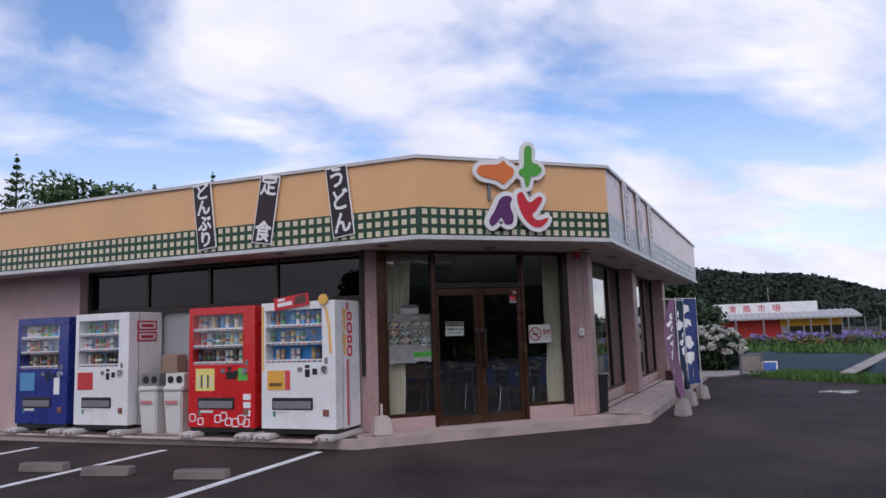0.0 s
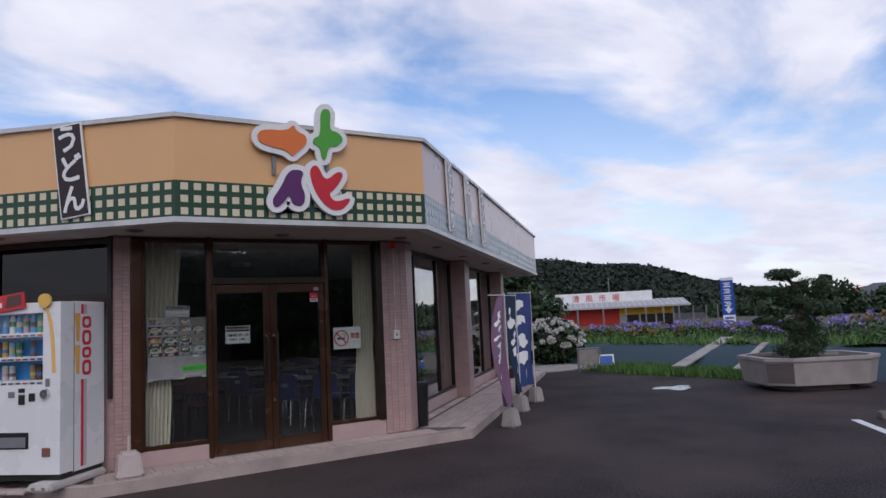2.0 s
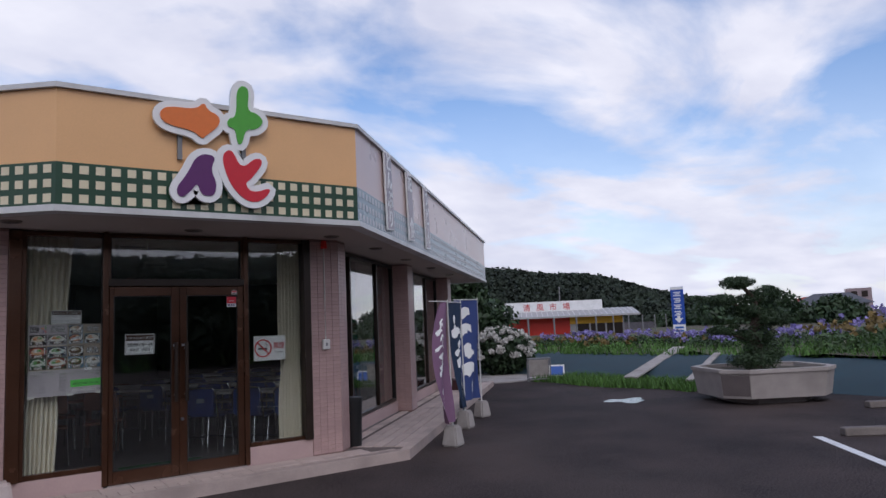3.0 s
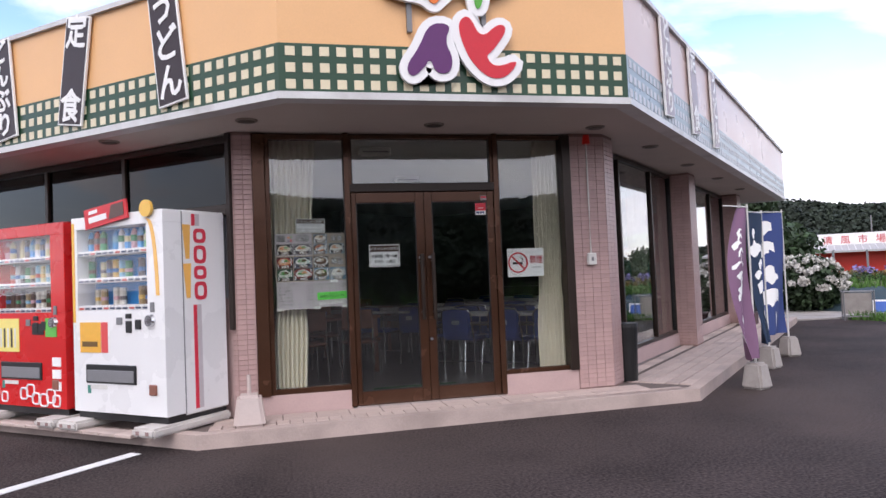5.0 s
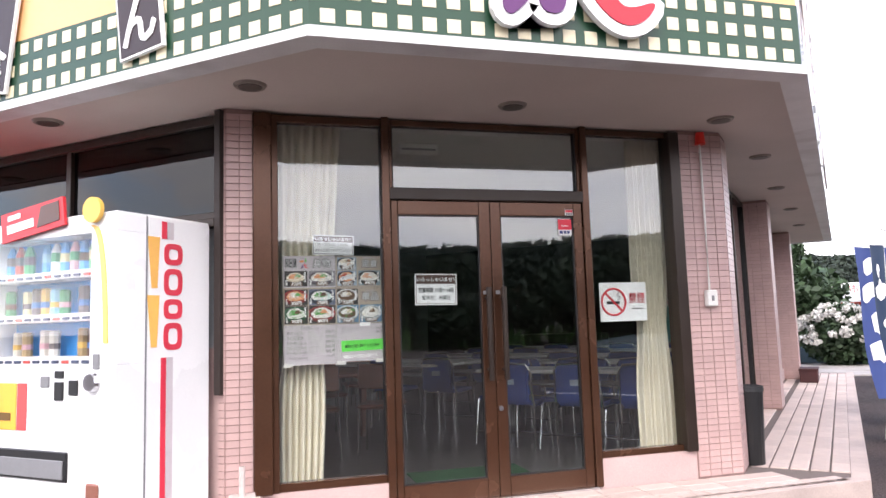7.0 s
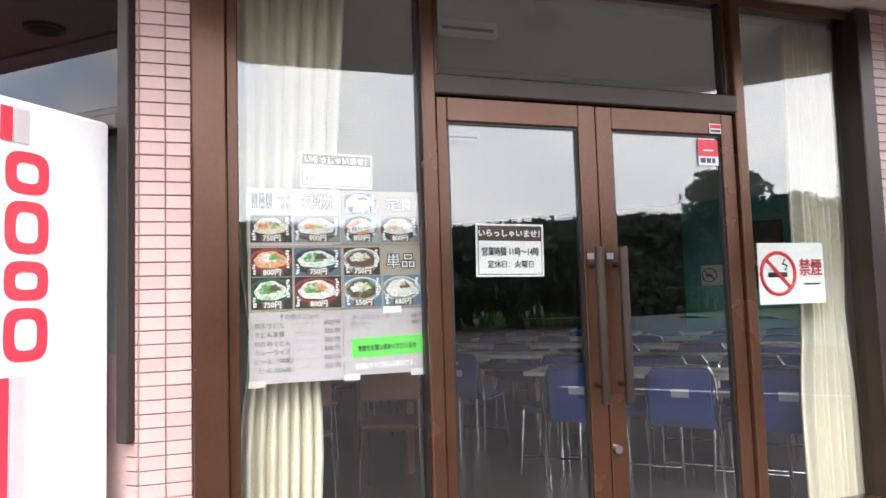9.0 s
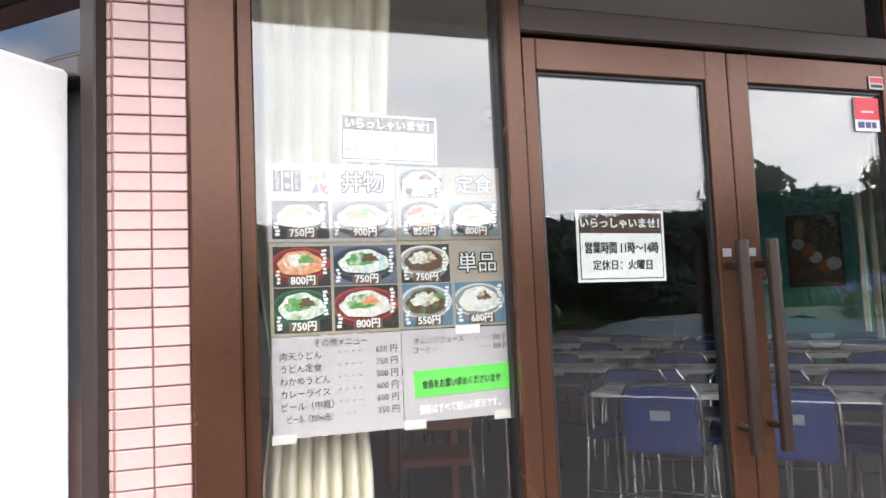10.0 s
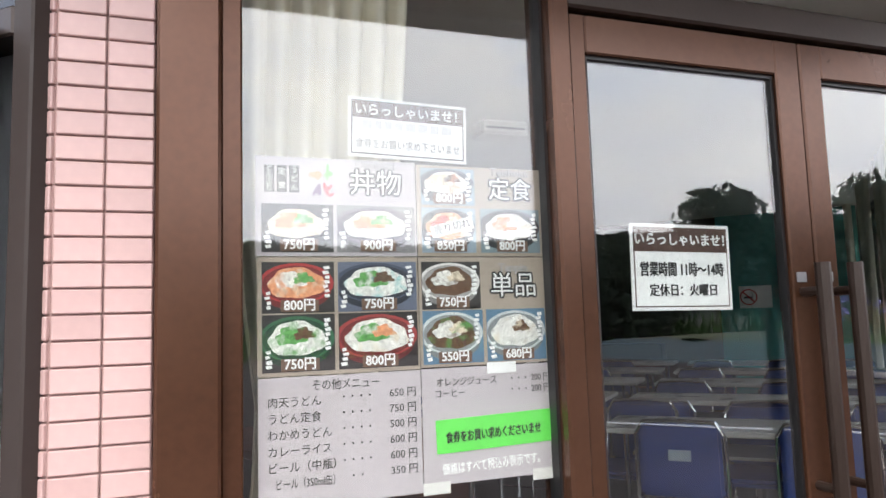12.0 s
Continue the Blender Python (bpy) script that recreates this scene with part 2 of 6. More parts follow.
PALESQ = mat("pale_square", (0.50, 0.50, 0.52), 0.35, vary=0.05, island=0.05, rnd=0.05, bump=0.03)
PALEB = mat("pale_banner", (0.36, 0.30, 0.33), 0.4, vary=0.1)
PALEC = mat("pale_concrete", (0.60, 0.57, 0.54), 0.85, vary=0.12, scale=5, bump=0.4, stain=(0.38, 0.34, 0.31), stain_amount=0.5)
WEIGHT = mat("pinkish_plastic", (0.56, 0.47, 0.44), 0.6, vary=0.08, stain=(0.42, 0.35, 0.32), stain_amount=0.4)
# shade put into the leaf colour: roadside trees mirror as dark silhouettes
LEAF_SILHOUETTE = mat("silhouette_leaf", (0.02, 0.032, 0.015), 0.9, vary=0.3, scale=0.8, island=0.35, bump=0)
STOPC = mat("weathered_concrete", (0.17, 0.145, 0.13), 0.9, vary=0.25, scale=6, bump=0.6)
COLORS = {}


def paint(r, g, b, rough=0.4):
    """One plain printed or moulded colour."""
    key = (r, g, b, rough)
    if key not in COLORS:
        COLORS[key] = mat("colour", (r, g, b), rough, vary=0.05, scale=15, bump=0.02, rnd=0.06)
    return COLORS[key]


# ---- building helpers ----
I4 = Matrix.Identity(4)


def mesh_of(bm, name, material, smooth=False):
    me = bpy.data.meshes.new(name)
    bmesh.ops.recalc_face_normals(bm, faces=bm.faces)
    bm.to_mesh(me)
    bm.free()
    if smooth:
        for p in me.polygons:
            p.use_smooth = True
    me.materials.append(material)
    return me


def thing(name, m, label, category, group="", kind=""):
    return place(tagged(new(name), label, category, group, kind), m)


def place(ob, m):
    ob.matrix_world = m
    return ob


def part(name, bm, material, parent, label="", smooth=False, m=None):
    ob = new(name, mesh_of(bm, name, material, smooth))
    ob.parent = parent
    if m is not None:
        ob.matrix_local = m
    if label:
        ob["label"] = label
    return ob


def solo(name, bm, material, m=I4, label="", category="", group="", kind="", smooth=False):
    ob = new(name, mesh_of(bm, name, material, smooth))
    ob.matrix_world = m
    return tagged(ob, label, category, group, kind)


def box(x0, y0, z0, x1, y1, z1, bevel=0.0, bm=None, seg=1):
    own = bmesh.new()
    bmesh.ops.create_cube(own, size=1, matrix=Matrix.LocRotScale(((x0 + x1) / 2, (y0 + y1) / 2, (z0 + z1) / 2), None, (abs(x1 - x0), abs(y1 - y0), abs(z1 - z0))))
    if bevel:
        bmesh.ops.bevel(own, geom=own.edges[:], offset=bevel, segments=seg, affect="EDGES", clamp_overlap=True)
    return join(bm, own)


def join(bm, own):
    if bm is None:
        return own
    me = bpy.data.meshes.new("tmp")
    own.to_mesh(me); own.free()
    bm.from_mesh(me)
    bpy.data.meshes.remove(me)
    return bm


def cyl(p, q, r, r2=None, seg=12, bm=None):
    p, q = Vector(p), Vector(q)
    own = bmesh.new()
    m = Matrix.Translation((p + q) / 2) @ (q - p).to_track_quat("Z", "Y").to_matrix().to_4x4()
    bmesh.ops.create_cone(own, cap_ends=True, segments=seg, radius1=r, radius2=r if r2 is None else r2, depth=(q - p).length, matrix=m)
    return join(bm, own)


def tube(points, r, seg=8, bm=None):
    """A bent round bar through the points."""
    own = bmesh.new()
    pts = [Vector(p) for p in points]
    rings = []
    for i, p in enumerate(pts):
        d = (pts[min(i + 1, len(pts) - 1)] - pts[max(i - 1, 0)]).normalized()
        q = d.to_track_quat("Z", "Y")
        rings.append([own.verts.new(p + q @ Vector((r * math.cos(2 * math.pi * k / seg), r * math.sin(2 * math.pi * k / seg), 0))) for k in range(seg)])
    for a, b in zip(rings, rings[1:]):
        for k in range(seg):
            own.faces.new((a[k], a[(k + 1) % seg], b[(k + 1) % seg], b[k]))
    own.faces.new(rings[0]); own.faces.new(rings[-1])
    return join(bm, own)


def prism(poly, z0, z1, bm=None):
    """A plan polygon raised from z0 to z1."""
    own = bmesh.new()
    a = [own.verts.new((x, y, z0)) for x, y in poly]
    b = [own.verts.new((x, y, z1)) for x, y in poly]
    own.faces.new(a); own.faces.new(b)
    for i in range(len(poly)):
        j = (i + 1) % len(poly)
        own.faces.new((a[i], a[j], b[j], b[i]))
    return join(bm, own)


def upright(poly, y0, y1, bm=None):
    """An outline in x and z with a thickness along y."""
    own = bmesh.new()
    a = [own.verts.new((x, y0, z)) for x, z in poly]
    b = [own.verts.new((x, y1, z)) for x, z in poly]
    own.faces.new(a); own.faces.new(b)
    for i in range(len(poly)):
        j = (i + 1) % len(poly)
        own.faces.new((a[i], a[j], b[j], b[i]))
    return join(bm, own)


def offset_path(path, d):
    """The open plan path moved d to its left."""
    out = []
    P = [Vector(p) for p in path]
    for i, p in enumerate(P):
        ns = []
        for a, b in ((i - 1, i), (i, i + 1)):
            if a >= 0 and b < len(P):
                e = (P[b] - P[a]).normalized()
                ns.append(Vector((-e.y, e.x)))
        n = sum(ns, Vector((0, 0))).normalized()
        out.append(p + n * d / n.dot(ns[0]))
    return [tuple(p) for p in out]


def ribbon(path, d0, d1, z0, z1):
    """A mitred wall along a plan path between two offsets."""
    a, b = offset_path(path, d0), offset_path(path, d1)
    bm = bmesh.new()
    for i in range(len(path) - 1):
        prism([a[i], a[i + 1], b[i + 1], b[i]], z0, z1, bm)
    bmesh.ops.remove_doubles(bm, verts=bm.verts, dist=1e-4)
    return bm


def text(s, size, material, parent, m, bold=0.0, label="", depth=0.0012, squeeze=1.0, name="lettering"):
    """Flat lettering, centred, in the local x-z plane, facing -y."""
    c = bpy.data.curves.new(name, "FONT")
    c.body, c.size, c.align_x, c.align_y, c.extrude = s, size, "CENTER", "CENTER", depth
    c.resolution_u = 2
    tmp = new("tmp", c)
    dg = bpy.context.evaluated_depsgraph_get()
    me = bpy.data.meshes.new_from_object(tmp.evaluated_get(dg))
    bpy.data.objects.remove(tmp)
    if bold:      # heavier strokes: the same letters laid a little apart
        b = bmesh.new()
        for k in range(8):
            a = k * math.pi / 4
            one = bmesh.new(); one.from_mesh(me)
            bmesh.ops.translate(one, verts=one.verts, vec=(bold * math.cos(a), bold * math.sin(a), 0.00006 * k))
            join(b, one)
        b.to_mesh(me); b.free()
    me.materials.clear(); me.materials.append(material)
    ob = new(name, me)
    ob.parent = parent
    ob.matrix_local = m @ pose(0, 0, 0, 90) @ Matrix.Diagonal((squeeze, 1, 1, 1))
    if label:
        ob["label"] = label
    return ob


def cloud_mesh(name, centers, size, count, material, rng, flat=0.6, droop=0.0):
    """Many small two-triangle leaves scattered in ellipsoids (x, y, z, rx, ry, rz)."""
    V, F = [], []
    tot = sum(c[3] * c[4] + c[5] * c[4] for c in centers)
    for c in centers:
        n = max(4, int(count * (c[3] * c[4] + c[5] * c[4]) / tot))
        d = rng.normal(size=(n, 3))
        d /= np.linalg.norm(d, axis=1)[:, None]
        rad = rng.uniform(0.35, 1.08, size=(n, 1)) ** 0.5
        p = np.array(c[:3]) + d * rad * np.array(c[3:6])
        p[:, 2] -= droop * rng.uniform(0, 1, n)
        a = rng.normal(size=(n, 3)); a /= np.linalg.norm(a, axis=1)[:, None]
        b = np.cross(a, d + rng.normal(size=(n, 3)) * 0.6); b /= np.linalg.norm(b, axis=1)[:, None] + 1e-9
        s = size * rng.uniform(0.6, 1.4, size=(n, 1))
        k = len(V)
        q = np.stack([p - a * s, p + b * s * flat, p + a * s, p - b * s * flat], 1).reshape(-1, 3)
        V.extend(q.tolist())
        F.extend([(k + 4 * i, k + 4 * i + 1, k + 4 * i + 2, k + 4 * i + 3) for i in range(n)])
    me = bpy.data.meshes.new(name)
    me.from_pydata(V, [], F)
    me.materials.append(material)
    return me


def part_mesh(name, me, parent, label="", m=None):
    ob = new(name, me)
    ob.parent = parent
    if m is not None:
        ob.matrix_local = m
    if label:
        ob["label"] = label
    return ob


# ---- plan ----
AL, AR = 41.0, 45.0
ML = pose(-0.60, -0.03, 0, 0, 0, -AL)     # left wing: x towards the entrance, y into the building
MR = pose(3.06, -0.03, 0, 0, 0, AR)       # right wing: x away from the entrance, y into the building
cl, sl, cr_, sr = math.cos(radians(AL)), math.sin(radians(AL)), math.cos(radians(AR)), math.sin(radians(AR))
F0, F1 = (-0.15, -1.283), (2.69, -1.283)
LEFT_LEN, RIGHT_LEN = 15.0, 11.6
EL = (F0[0] - LEFT_LEN * cl, F0[1] + LEFT_LEN * sl)
ER = (F1[0] + RIGHT_LEN * cr_, F1[1] + RIGHT_LEN * sr)
BR = (ER[0] - 9 * sr, ER[1] + 9 * cr_)
BL = (EL[0] + 9 * sl, EL[1] + 9 * cl)
FLOOR_Z, SOFFIT_Z, TOP_Z = 0.12, 2.68, 3.73
FPATH = [EL, F0, F1, ER, BR]


def plan(m, x, y):
    v = m @ Vector((x, y, 0))
    return (v.x, v.y)


# ---- ground ----
gb = bmesh.new()
bmesh.ops.create_grid(gb, x_segments=60, y_segments=60, size=1)
for v in gb.verts:
    s = 40 * (abs(v.co.x) ** 3 * 10 + abs(v.co.x)) * (1 if v.co.x > 0 else -1)
    q = 40 * (abs(v.co.y) ** 3 * 10 + abs(v.co.y)) * (1 if v.co.y > 0 else -1)
    v.co = (s, q, 0)
solo("ground", gb, ASPHALT, label="dark worn asphalt of the car park", category="ground", kind="structure")

# raised walk round the building
K = 0.66
KP = [plan(ML, -13, -0.92), (-0.86, -0.62), (3.69, -0.50), plan(MR, 9.6, -0.78), plan(MR, 9.6, 6)]
slab = KP + [BL]
solo("pavement", prism(slab, -0.05, FLOOR_Z - 0.012), GROUT, label="raised tiled walk round the restaurant", category="pavement", kind="structure")
pavement = bpy.data.objects["pavement"]
solo("kerb_trim", ribbon(KP[:4], -0.03, 0.09, -0.05, FLOOR_Z), PAVER, label="worn pale concrete kerb of the walk", category="kerb", kind="structure")

# ---- building shell ----
solo("fascia_orange", ribbon(FPATH[:3], 0.0, 0.12, 3.09, TOP_Z), ORANGE, label="pale orange painted fascia panels", category="fascia", kind="structure")
solo("fascia_band", ribbon(FPATH[:3], -0.006, 0.12, 2.72, 3.09), GREEN, label="dark green fascia band with cream squares", category="fascia", kind="structure")
solo("fascia_side", ribbon(FPATH[2:], 0.0, 0.12, 3.09, TOP_Z), PALEO, label="pale pinkish-orange fascia panels of the right wing", category="fascia", kind="structure")
band_side = solo("fascia_band_side", ribbon(FPATH[2:], -0.006, 0.12, 2.72, 3.09), PALEG, label="pale grey-green fascia band with pale squares", category="fascia", kind="structure")
band = bpy.data.objects["fascia_band"]
solo("trim_bottom", ribbon(FPATH, -0.03, 0.12, 2.665, 2.72), TRIM, label="pale metal drip edge under the fascia", category="trim", kind="structure")
solo("trim_top", ribbon(FPATH, -0.035, 0.16, TOP_Z, TOP_Z + 0.045), TRIM, label="grey metal coping on the fascia", category="trim", kind="structure")
SOFF = offset_path(FPATH, 0.12)
solo("soffit", prism(SOFF + [BL], SOFFIT_Z, SOFFIT_Z + 0.06), SOFFIT, label="beige boarded soffit under the overhang", category="soffit", kind="structure")
solo("roof", prism(SOFF + [BL], 3.35, 3.45), TRIM, label="flat roof", category="roof", kind="structure")
# floor inside, ceiling
INSIDE = [plan(ML, -13, 0.1), (-0.5, 0.06), (2.9, 0.06), plan(MR, 9.0, 0.3), plan(MR, 9.0, 6.5), plan(ML, -13, 6.5)]
solo("floor", prism(INSIDE, FLOOR_Z - 0.05, FLOOR_Z + 0.004), INFLOOR, label="grey vinyl floor of the dining room", category="floor", kind="structure")
solo("ceiling", prism([plan(ML, -13, 0.35), (-0.3, 0.2), (2.75, 0.2), plan(MR, 9.0, 0.55), plan(MR, 9.0, 6.5), plan(ML, -13, 6.5)], 2.64, 2.676), mat("ceiling_board", (0.74, 0.74, 0.70), 0.8, vary=0.04), label="off-white board ceiling of the dining room", category="ceiling", kind="structure")

# walls
def wallbox(name, m, x0, y0, z0, x1, y1, z1, material, label):
    return solo(name, box(x0, y0, z0, x1, y1, z1), material, m, label, "wall", kind="structure")


wallbox("wall_sill_left", I4, -0.42, -0.02, FLOOR_Z - 0.02, 0.44, 0.16, 0.285, PINK, "low pink plinth under the entrance window")
wallbox("wall_sill_right", I4, 1.91, -0.02, FLOOR_Z - 0.02, 2.70, 0.16, 0.315, PINK, "low pink plinth under the entrance window")
wallbox("wall_left_wing", ML, -13, 0.04, FLOOR_Z - 0.02, -0.032, 0.2, 1.18, PINK, "pink wall behind the vending machines")
wallbox("wall_left_panel", ML, -5.3, 0.06, 1.18, -0.032, 0.14, 1.98, mat("pale_panel", (0.42, 0.45, 0.46), 0.35, vary=0.05), "pale grey panel behind the vending machines")
wallbox("wall_left_end", ML, -7.4, -0.1, FLOOR_Z - 0.02, -5.3, 0.2, SOFFIT_Z, PINK, "pink plastered wall pier")
wallbox("wall_left_far", ML, -13, 0.0, 1.18, -7.4, 0.2, SOFFIT_Z, PINK, "pink plastered wall")
wallbox("wall_east_end", MR, 8.9, 0.3, FLOOR_Z - 0.02, 9.1, 6.5, SOFFIT_Z, PINK, "pink end wall")
wallbox("wall_back", MR, 3.6, 6.5, FLOOR_Z - 0.02, 9.1, 6.7, SOFFIT_Z, INWALL, "plain back wall of the dining room")
wallbox("wall_back_left", ML, -13, 6.5, FLOOR_Z - 0.02, -3.4, 6.7, SOFFIT_Z, INWALL, "plain back wall of the dining room")
wallbox("wall_teal", MR, 6.40, 0.50, FLOOR_Z, 6.55, 2.1, 2.64, TEAL, "teal painted dining room wall")
# added wall, coloured dark to stand for the black depth beside the teal
wallbox("wall_dark", MR, 6.45, 2.1, FLOOR_Z, 6.6, 6.5, 2.64, DARKBROWN, "plain dark wall added beside the teal wall")
wallbox("wall_right_sill", MR, 0.2, 0.24, FLOOR_Z - 0.02, 9.0, 0.46, 0.30, PINK, "low pink plinth under the side windows")
wallbox("wall_left_partition", ML, -6.2, 0.2, FLOOR_Z, -6.0, 6.5, 2.64, INWALL, "plain inner wall")

# ---- tiled pillars ----
TILE_H, TILE_W, TJ = 0.0415, 0.0935, 0.0035
tile_meshes = {}


def tile_mesh(w):
    w = round(w, 3)
    if w not in tile_meshes:
        tile_meshes[w] = mesh_of(box(0, -0.008, 0, w, 0.006, TILE_H, 0.002), "tile", TILE)
    return tile_meshes[w]


TILES = []


def pillar(name, poly, label, faces):
    """A mortar core with stacked wall tiles on the given faces (start, end)."""
    ob = solo(name, prism(poly, FLOOR_Z - 0.02, SOFFIT_Z), JOINT, label=label, category="pillar", kind="structure")
    for p, q in faces:
        TILES.append((ob, Vector(p), Vector(q)))
    return ob


def rpoly(m, pts):
    return [plan(m, *p) for p in pts]


PL = [plan(ML, -0.03, 0.022), (-0.568, -0.03), (-0.405, -0.03), (-0.405, 0.2), plan(ML, -0.03, 0.3)]
pillar("pillar_1", PL, "pillar clad in pink stacked wall tiles", [(PL[1], PL[2]), (PL[0], PL[1])])
PR = [(2.69, -0.03), (3.06, -0.03), plan(MR, 0.30, 0.0), plan(MR, 0.30, 0.42), (2.69, 0.2)]
pillar("pillar_2", PR, "pillar clad in pink stacked wall tiles", [(PR[0], PR[1]), (PR[1], PR[2])])
for i, u in enumerate((3.82, 8.0)):
    q = rpoly(MR, [(u, 0), (u + 0.42, 0), (u + 0.42, 0.42), (u, 0.42)])
    pillar("pillar_%d" % (i + 3), q, "pillar clad in pink stacked wall tiles beside the side windows", [(q[3], q[0]), (q[0], q[1])])

# ---- entrance glazing ----
def window(name, m, x0, x1, z0, z1, y, fr, mullions=(), label="", glass=None, frame_mat=None, deep=0.07):
    glass, frame_mat = glass or GLASS, frame_mat or BROWN
    w = thing(name, m, label, "window", kind="structure")
    for a, b, c, d in ((x0, x0 + fr, z0, z1), (x1 - fr, x1, z0, z1), (x0 + fr, x1 - fr, z0, z0 + fr), (x0 + fr, x1 - fr, z1 - fr, z1)):
        part("window_frame", box(a, y - deep / 2, c, b, y + deep / 2, d, 0.004), frame_mat, w)
    xs = [x0 + fr, *mullions, x1 - fr]
    for k, x in enumerate(mullions):
        part("mullion", box(x - 0.025, y - deep / 2, z0 + fr, x + 0.025, y + deep / 2, z1 - fr, 0.004), frame_mat, w)
    for a, b in zip(xs, xs[1:]):
        for c in (a, b - 0.008):
            part("gasket", box(c, y - deep / 2 + 0.012, z0 + fr, c + 0.008, y + deep / 2 - 0.012, z1 - fr), BLACK, w)
        p = part("pane", box(a - 0.01, y - 0.003, z0 + fr - 0.01, b + 0.01, y + 0.003, z1 - fr + 0.01), glass, w)
        # only the side panes dim the daylight that passes them
        p.visible_shadow = glass is SIDEGLASS
    return w


WL = window("window_1", I4, -0.40, 0.476, 0.285, 2.67, 0.035, 0.05, label="tall fixed entrance window in bronze frame")
part("jamb", box(-0.403, -0.055, 0.285, -0.29, 0.09, 2.665, 0.006), BROWN, WL, "wide bronze jamb cover")
part("jamb", box(-0.29, -0.02, 0.285, -0.25, 0.09, 2.665, 0.004), BROWN, WL)
WR = window("window_2", I4, 1.90, 2.69, 0.315, 2.67, 0.035, 0.045, label="tall fixed entrance window in bronze frame")
part("jamb", box(2.60, -0.05, 0.315, 2.692, 0.09, 2.665, 0.006), DARKBR, WR)
WT = window("window_3", I4, 0.46, 1.90, 2.12, 2.67, 0.035, 0.04, label="transom window over the entrance door")
part("rail", box(0.47, -0.03, 2.12, 1.89, 0.10, 2.20, 0.006), DARKBR, WT)
part("post", box(0.425, -0.03, 0.13, 0.478, 0.10, 2.68, 0.006), BROWN, WL)
part("post", box(1.882, -0.03, 0.13, 1.935, 0.10, 2.68, 0.006), BROWN, WR)

DOOR = thing("door_1", I4, "closed bronze aluminium double door with clear glass", "door", kind="structure")


def leaf(x0, x1, handle_x, sa, sb):
    """A glazed leaf with stiles sa and sb wide, black gaskets and a bar handle."""
    y0, y1 = -0.01, 0.04
    lf = part("door_leaf", box(x0, y0, 0.135, x0 + sa, y1, 2.115, 0.005), BROWN, DOOR)
    for a, b, c, d in ((x1 - sb, x1, 0.135, 2.115), (x0 + sa, x1 - sb, 0.135, 0.255), (x0 + sa, x1 - sb, 2.02, 2.115)):
        part("rail", box(a, y0 + 0.001, c, b, y1 - 0.001, d, 0.004), BROWN, lf)
    ga, gb_ = x0 + sa, x1 - sb
    for a, b, c, d in ((ga, ga + 0.009, 0.255, 2.02), (gb_ - 0.009, gb_, 0.255, 2.02), (ga + 0.009, gb_ - 0.009, 0.255, 0.264), (ga + 0.009, gb_ - 0.009, 2.011, 2.02)):
        part("gasket", box(a, 0.004, c, b, 0.028, d), BLACK, lf, "black rubber gasket")
    g = part("pane", box(ga - 0.005, 0.012, 0.25, gb_ + 0.005, 0.018, 2.025), GLASS, lf)
    g.visible_shadow = False
    h = part("handle", tube([(handle_x, -0.075, 0.90), (handle_x, -0.075, 1.52)], 0.019, 12), DARKBR, lf, "dark bar handle")
    for z in (0.97, 1.45):
        part("standoff", cyl((handle_x, 0.0, z), (handle_x, -0.075, z), 0.012), DARKBR, h)
    return lf


leaf(0.482, 1.178, 1.128, 0.046, 0.080)
leaf(1.182, 1.878, 1.236, 0.074, 0.066)
part("lock_knob", cyl((1.20, -0.01, 0.71), (1.20, -0.035, 0.71), 0.02, 0.017, 16), CHROME, DOOR, "round chrome lock")
part("threshold", box(0.47, -0.05, FLOOR_Z - 0.01, 1.89, 0.09, 0.137, 0.004), CHROME, DOOR)
part("label_plate", box(1.11, -0.0135, 1.475, 1.14, -0.0105, 1.50), GREY, DOOR)
part("label_plate", box(1.20, -0.0135, 1.475, 1.23, -0.0105, 1.50), GREY, DOOR)

# ---- side windows ----
window("window_4", MR, 0.30, 3.82, 0.30, 2.66, 0.30, 0.05, (1.35, 2.75), "tall side window of the dining room", glass=SIDEGLASS, frame_mat=DARKBR)
window("window_5", MR, 4.24, 8.0, 0.30, 2.66, 0.30, 0.05, (5.5, 6.75), "tall side window of the dining room", glass=SIDEGLASS, frame_mat=DARKBR)
window("window_6", ML, -5.3, -0.034, 1.98, 2.67, 0.10, 0.06, (-4.0, -2.75, -1.5), "dark high window over the vending machines", glass=DGLASS, frame_mat=DARKBR)
solo("trim_lintel", box(-5.3, -0.02, 1.93, -0.036, 0.05, 1.985, 0.004), DARKBR, ML, "dark metal window rail", "trim", kind="structure")
solo("trim_downpipe", box(-0.035, -0.02, 0.9, 0.014, 0.020, 2.67, 0.004), paint(0.022, 0.013, 0.010, 0.6), ML, "dark vertical window jamb", "trim", kind="structure")


# ---- vending machines ----
def can(parent, x, y, z, r, h, color, bottle=False):
    bm = cyl((x, y, z), (x, y, z + h * (0.72 if bottle else 0.94)), r, seg=8)
    cyl((x, y, z + h * (0.72 if bottle else 0.94)), (x, y, z + h), r, r * (0.4 if bottle else 0.8), 8, bm)
    return part("bottle" if bottle else "can", bm, color, parent, smooth=False)


POP = [(0.5, 0.09, 0.07), (0.08, 0.2, 0.45), (0.75, 0.75, 0.75), (0.06, 0.26, 0.12), (0.6, 0.4, 0.12), (0.10, 0.055, 0.03), (0.6, 0.56, 0.34), (0.25, 0.48, 0.62), (0.55, 0.34, 0.38), (0.16, 0.14, 0.14)]
COFFEE = [(0.10, 0.05, 0.03), (0.16, 0.10, 0.06), (0.05, 0.045, 0.045), (0.35, 0.26, 0.14), (0.6, 0.58, 0.52)]


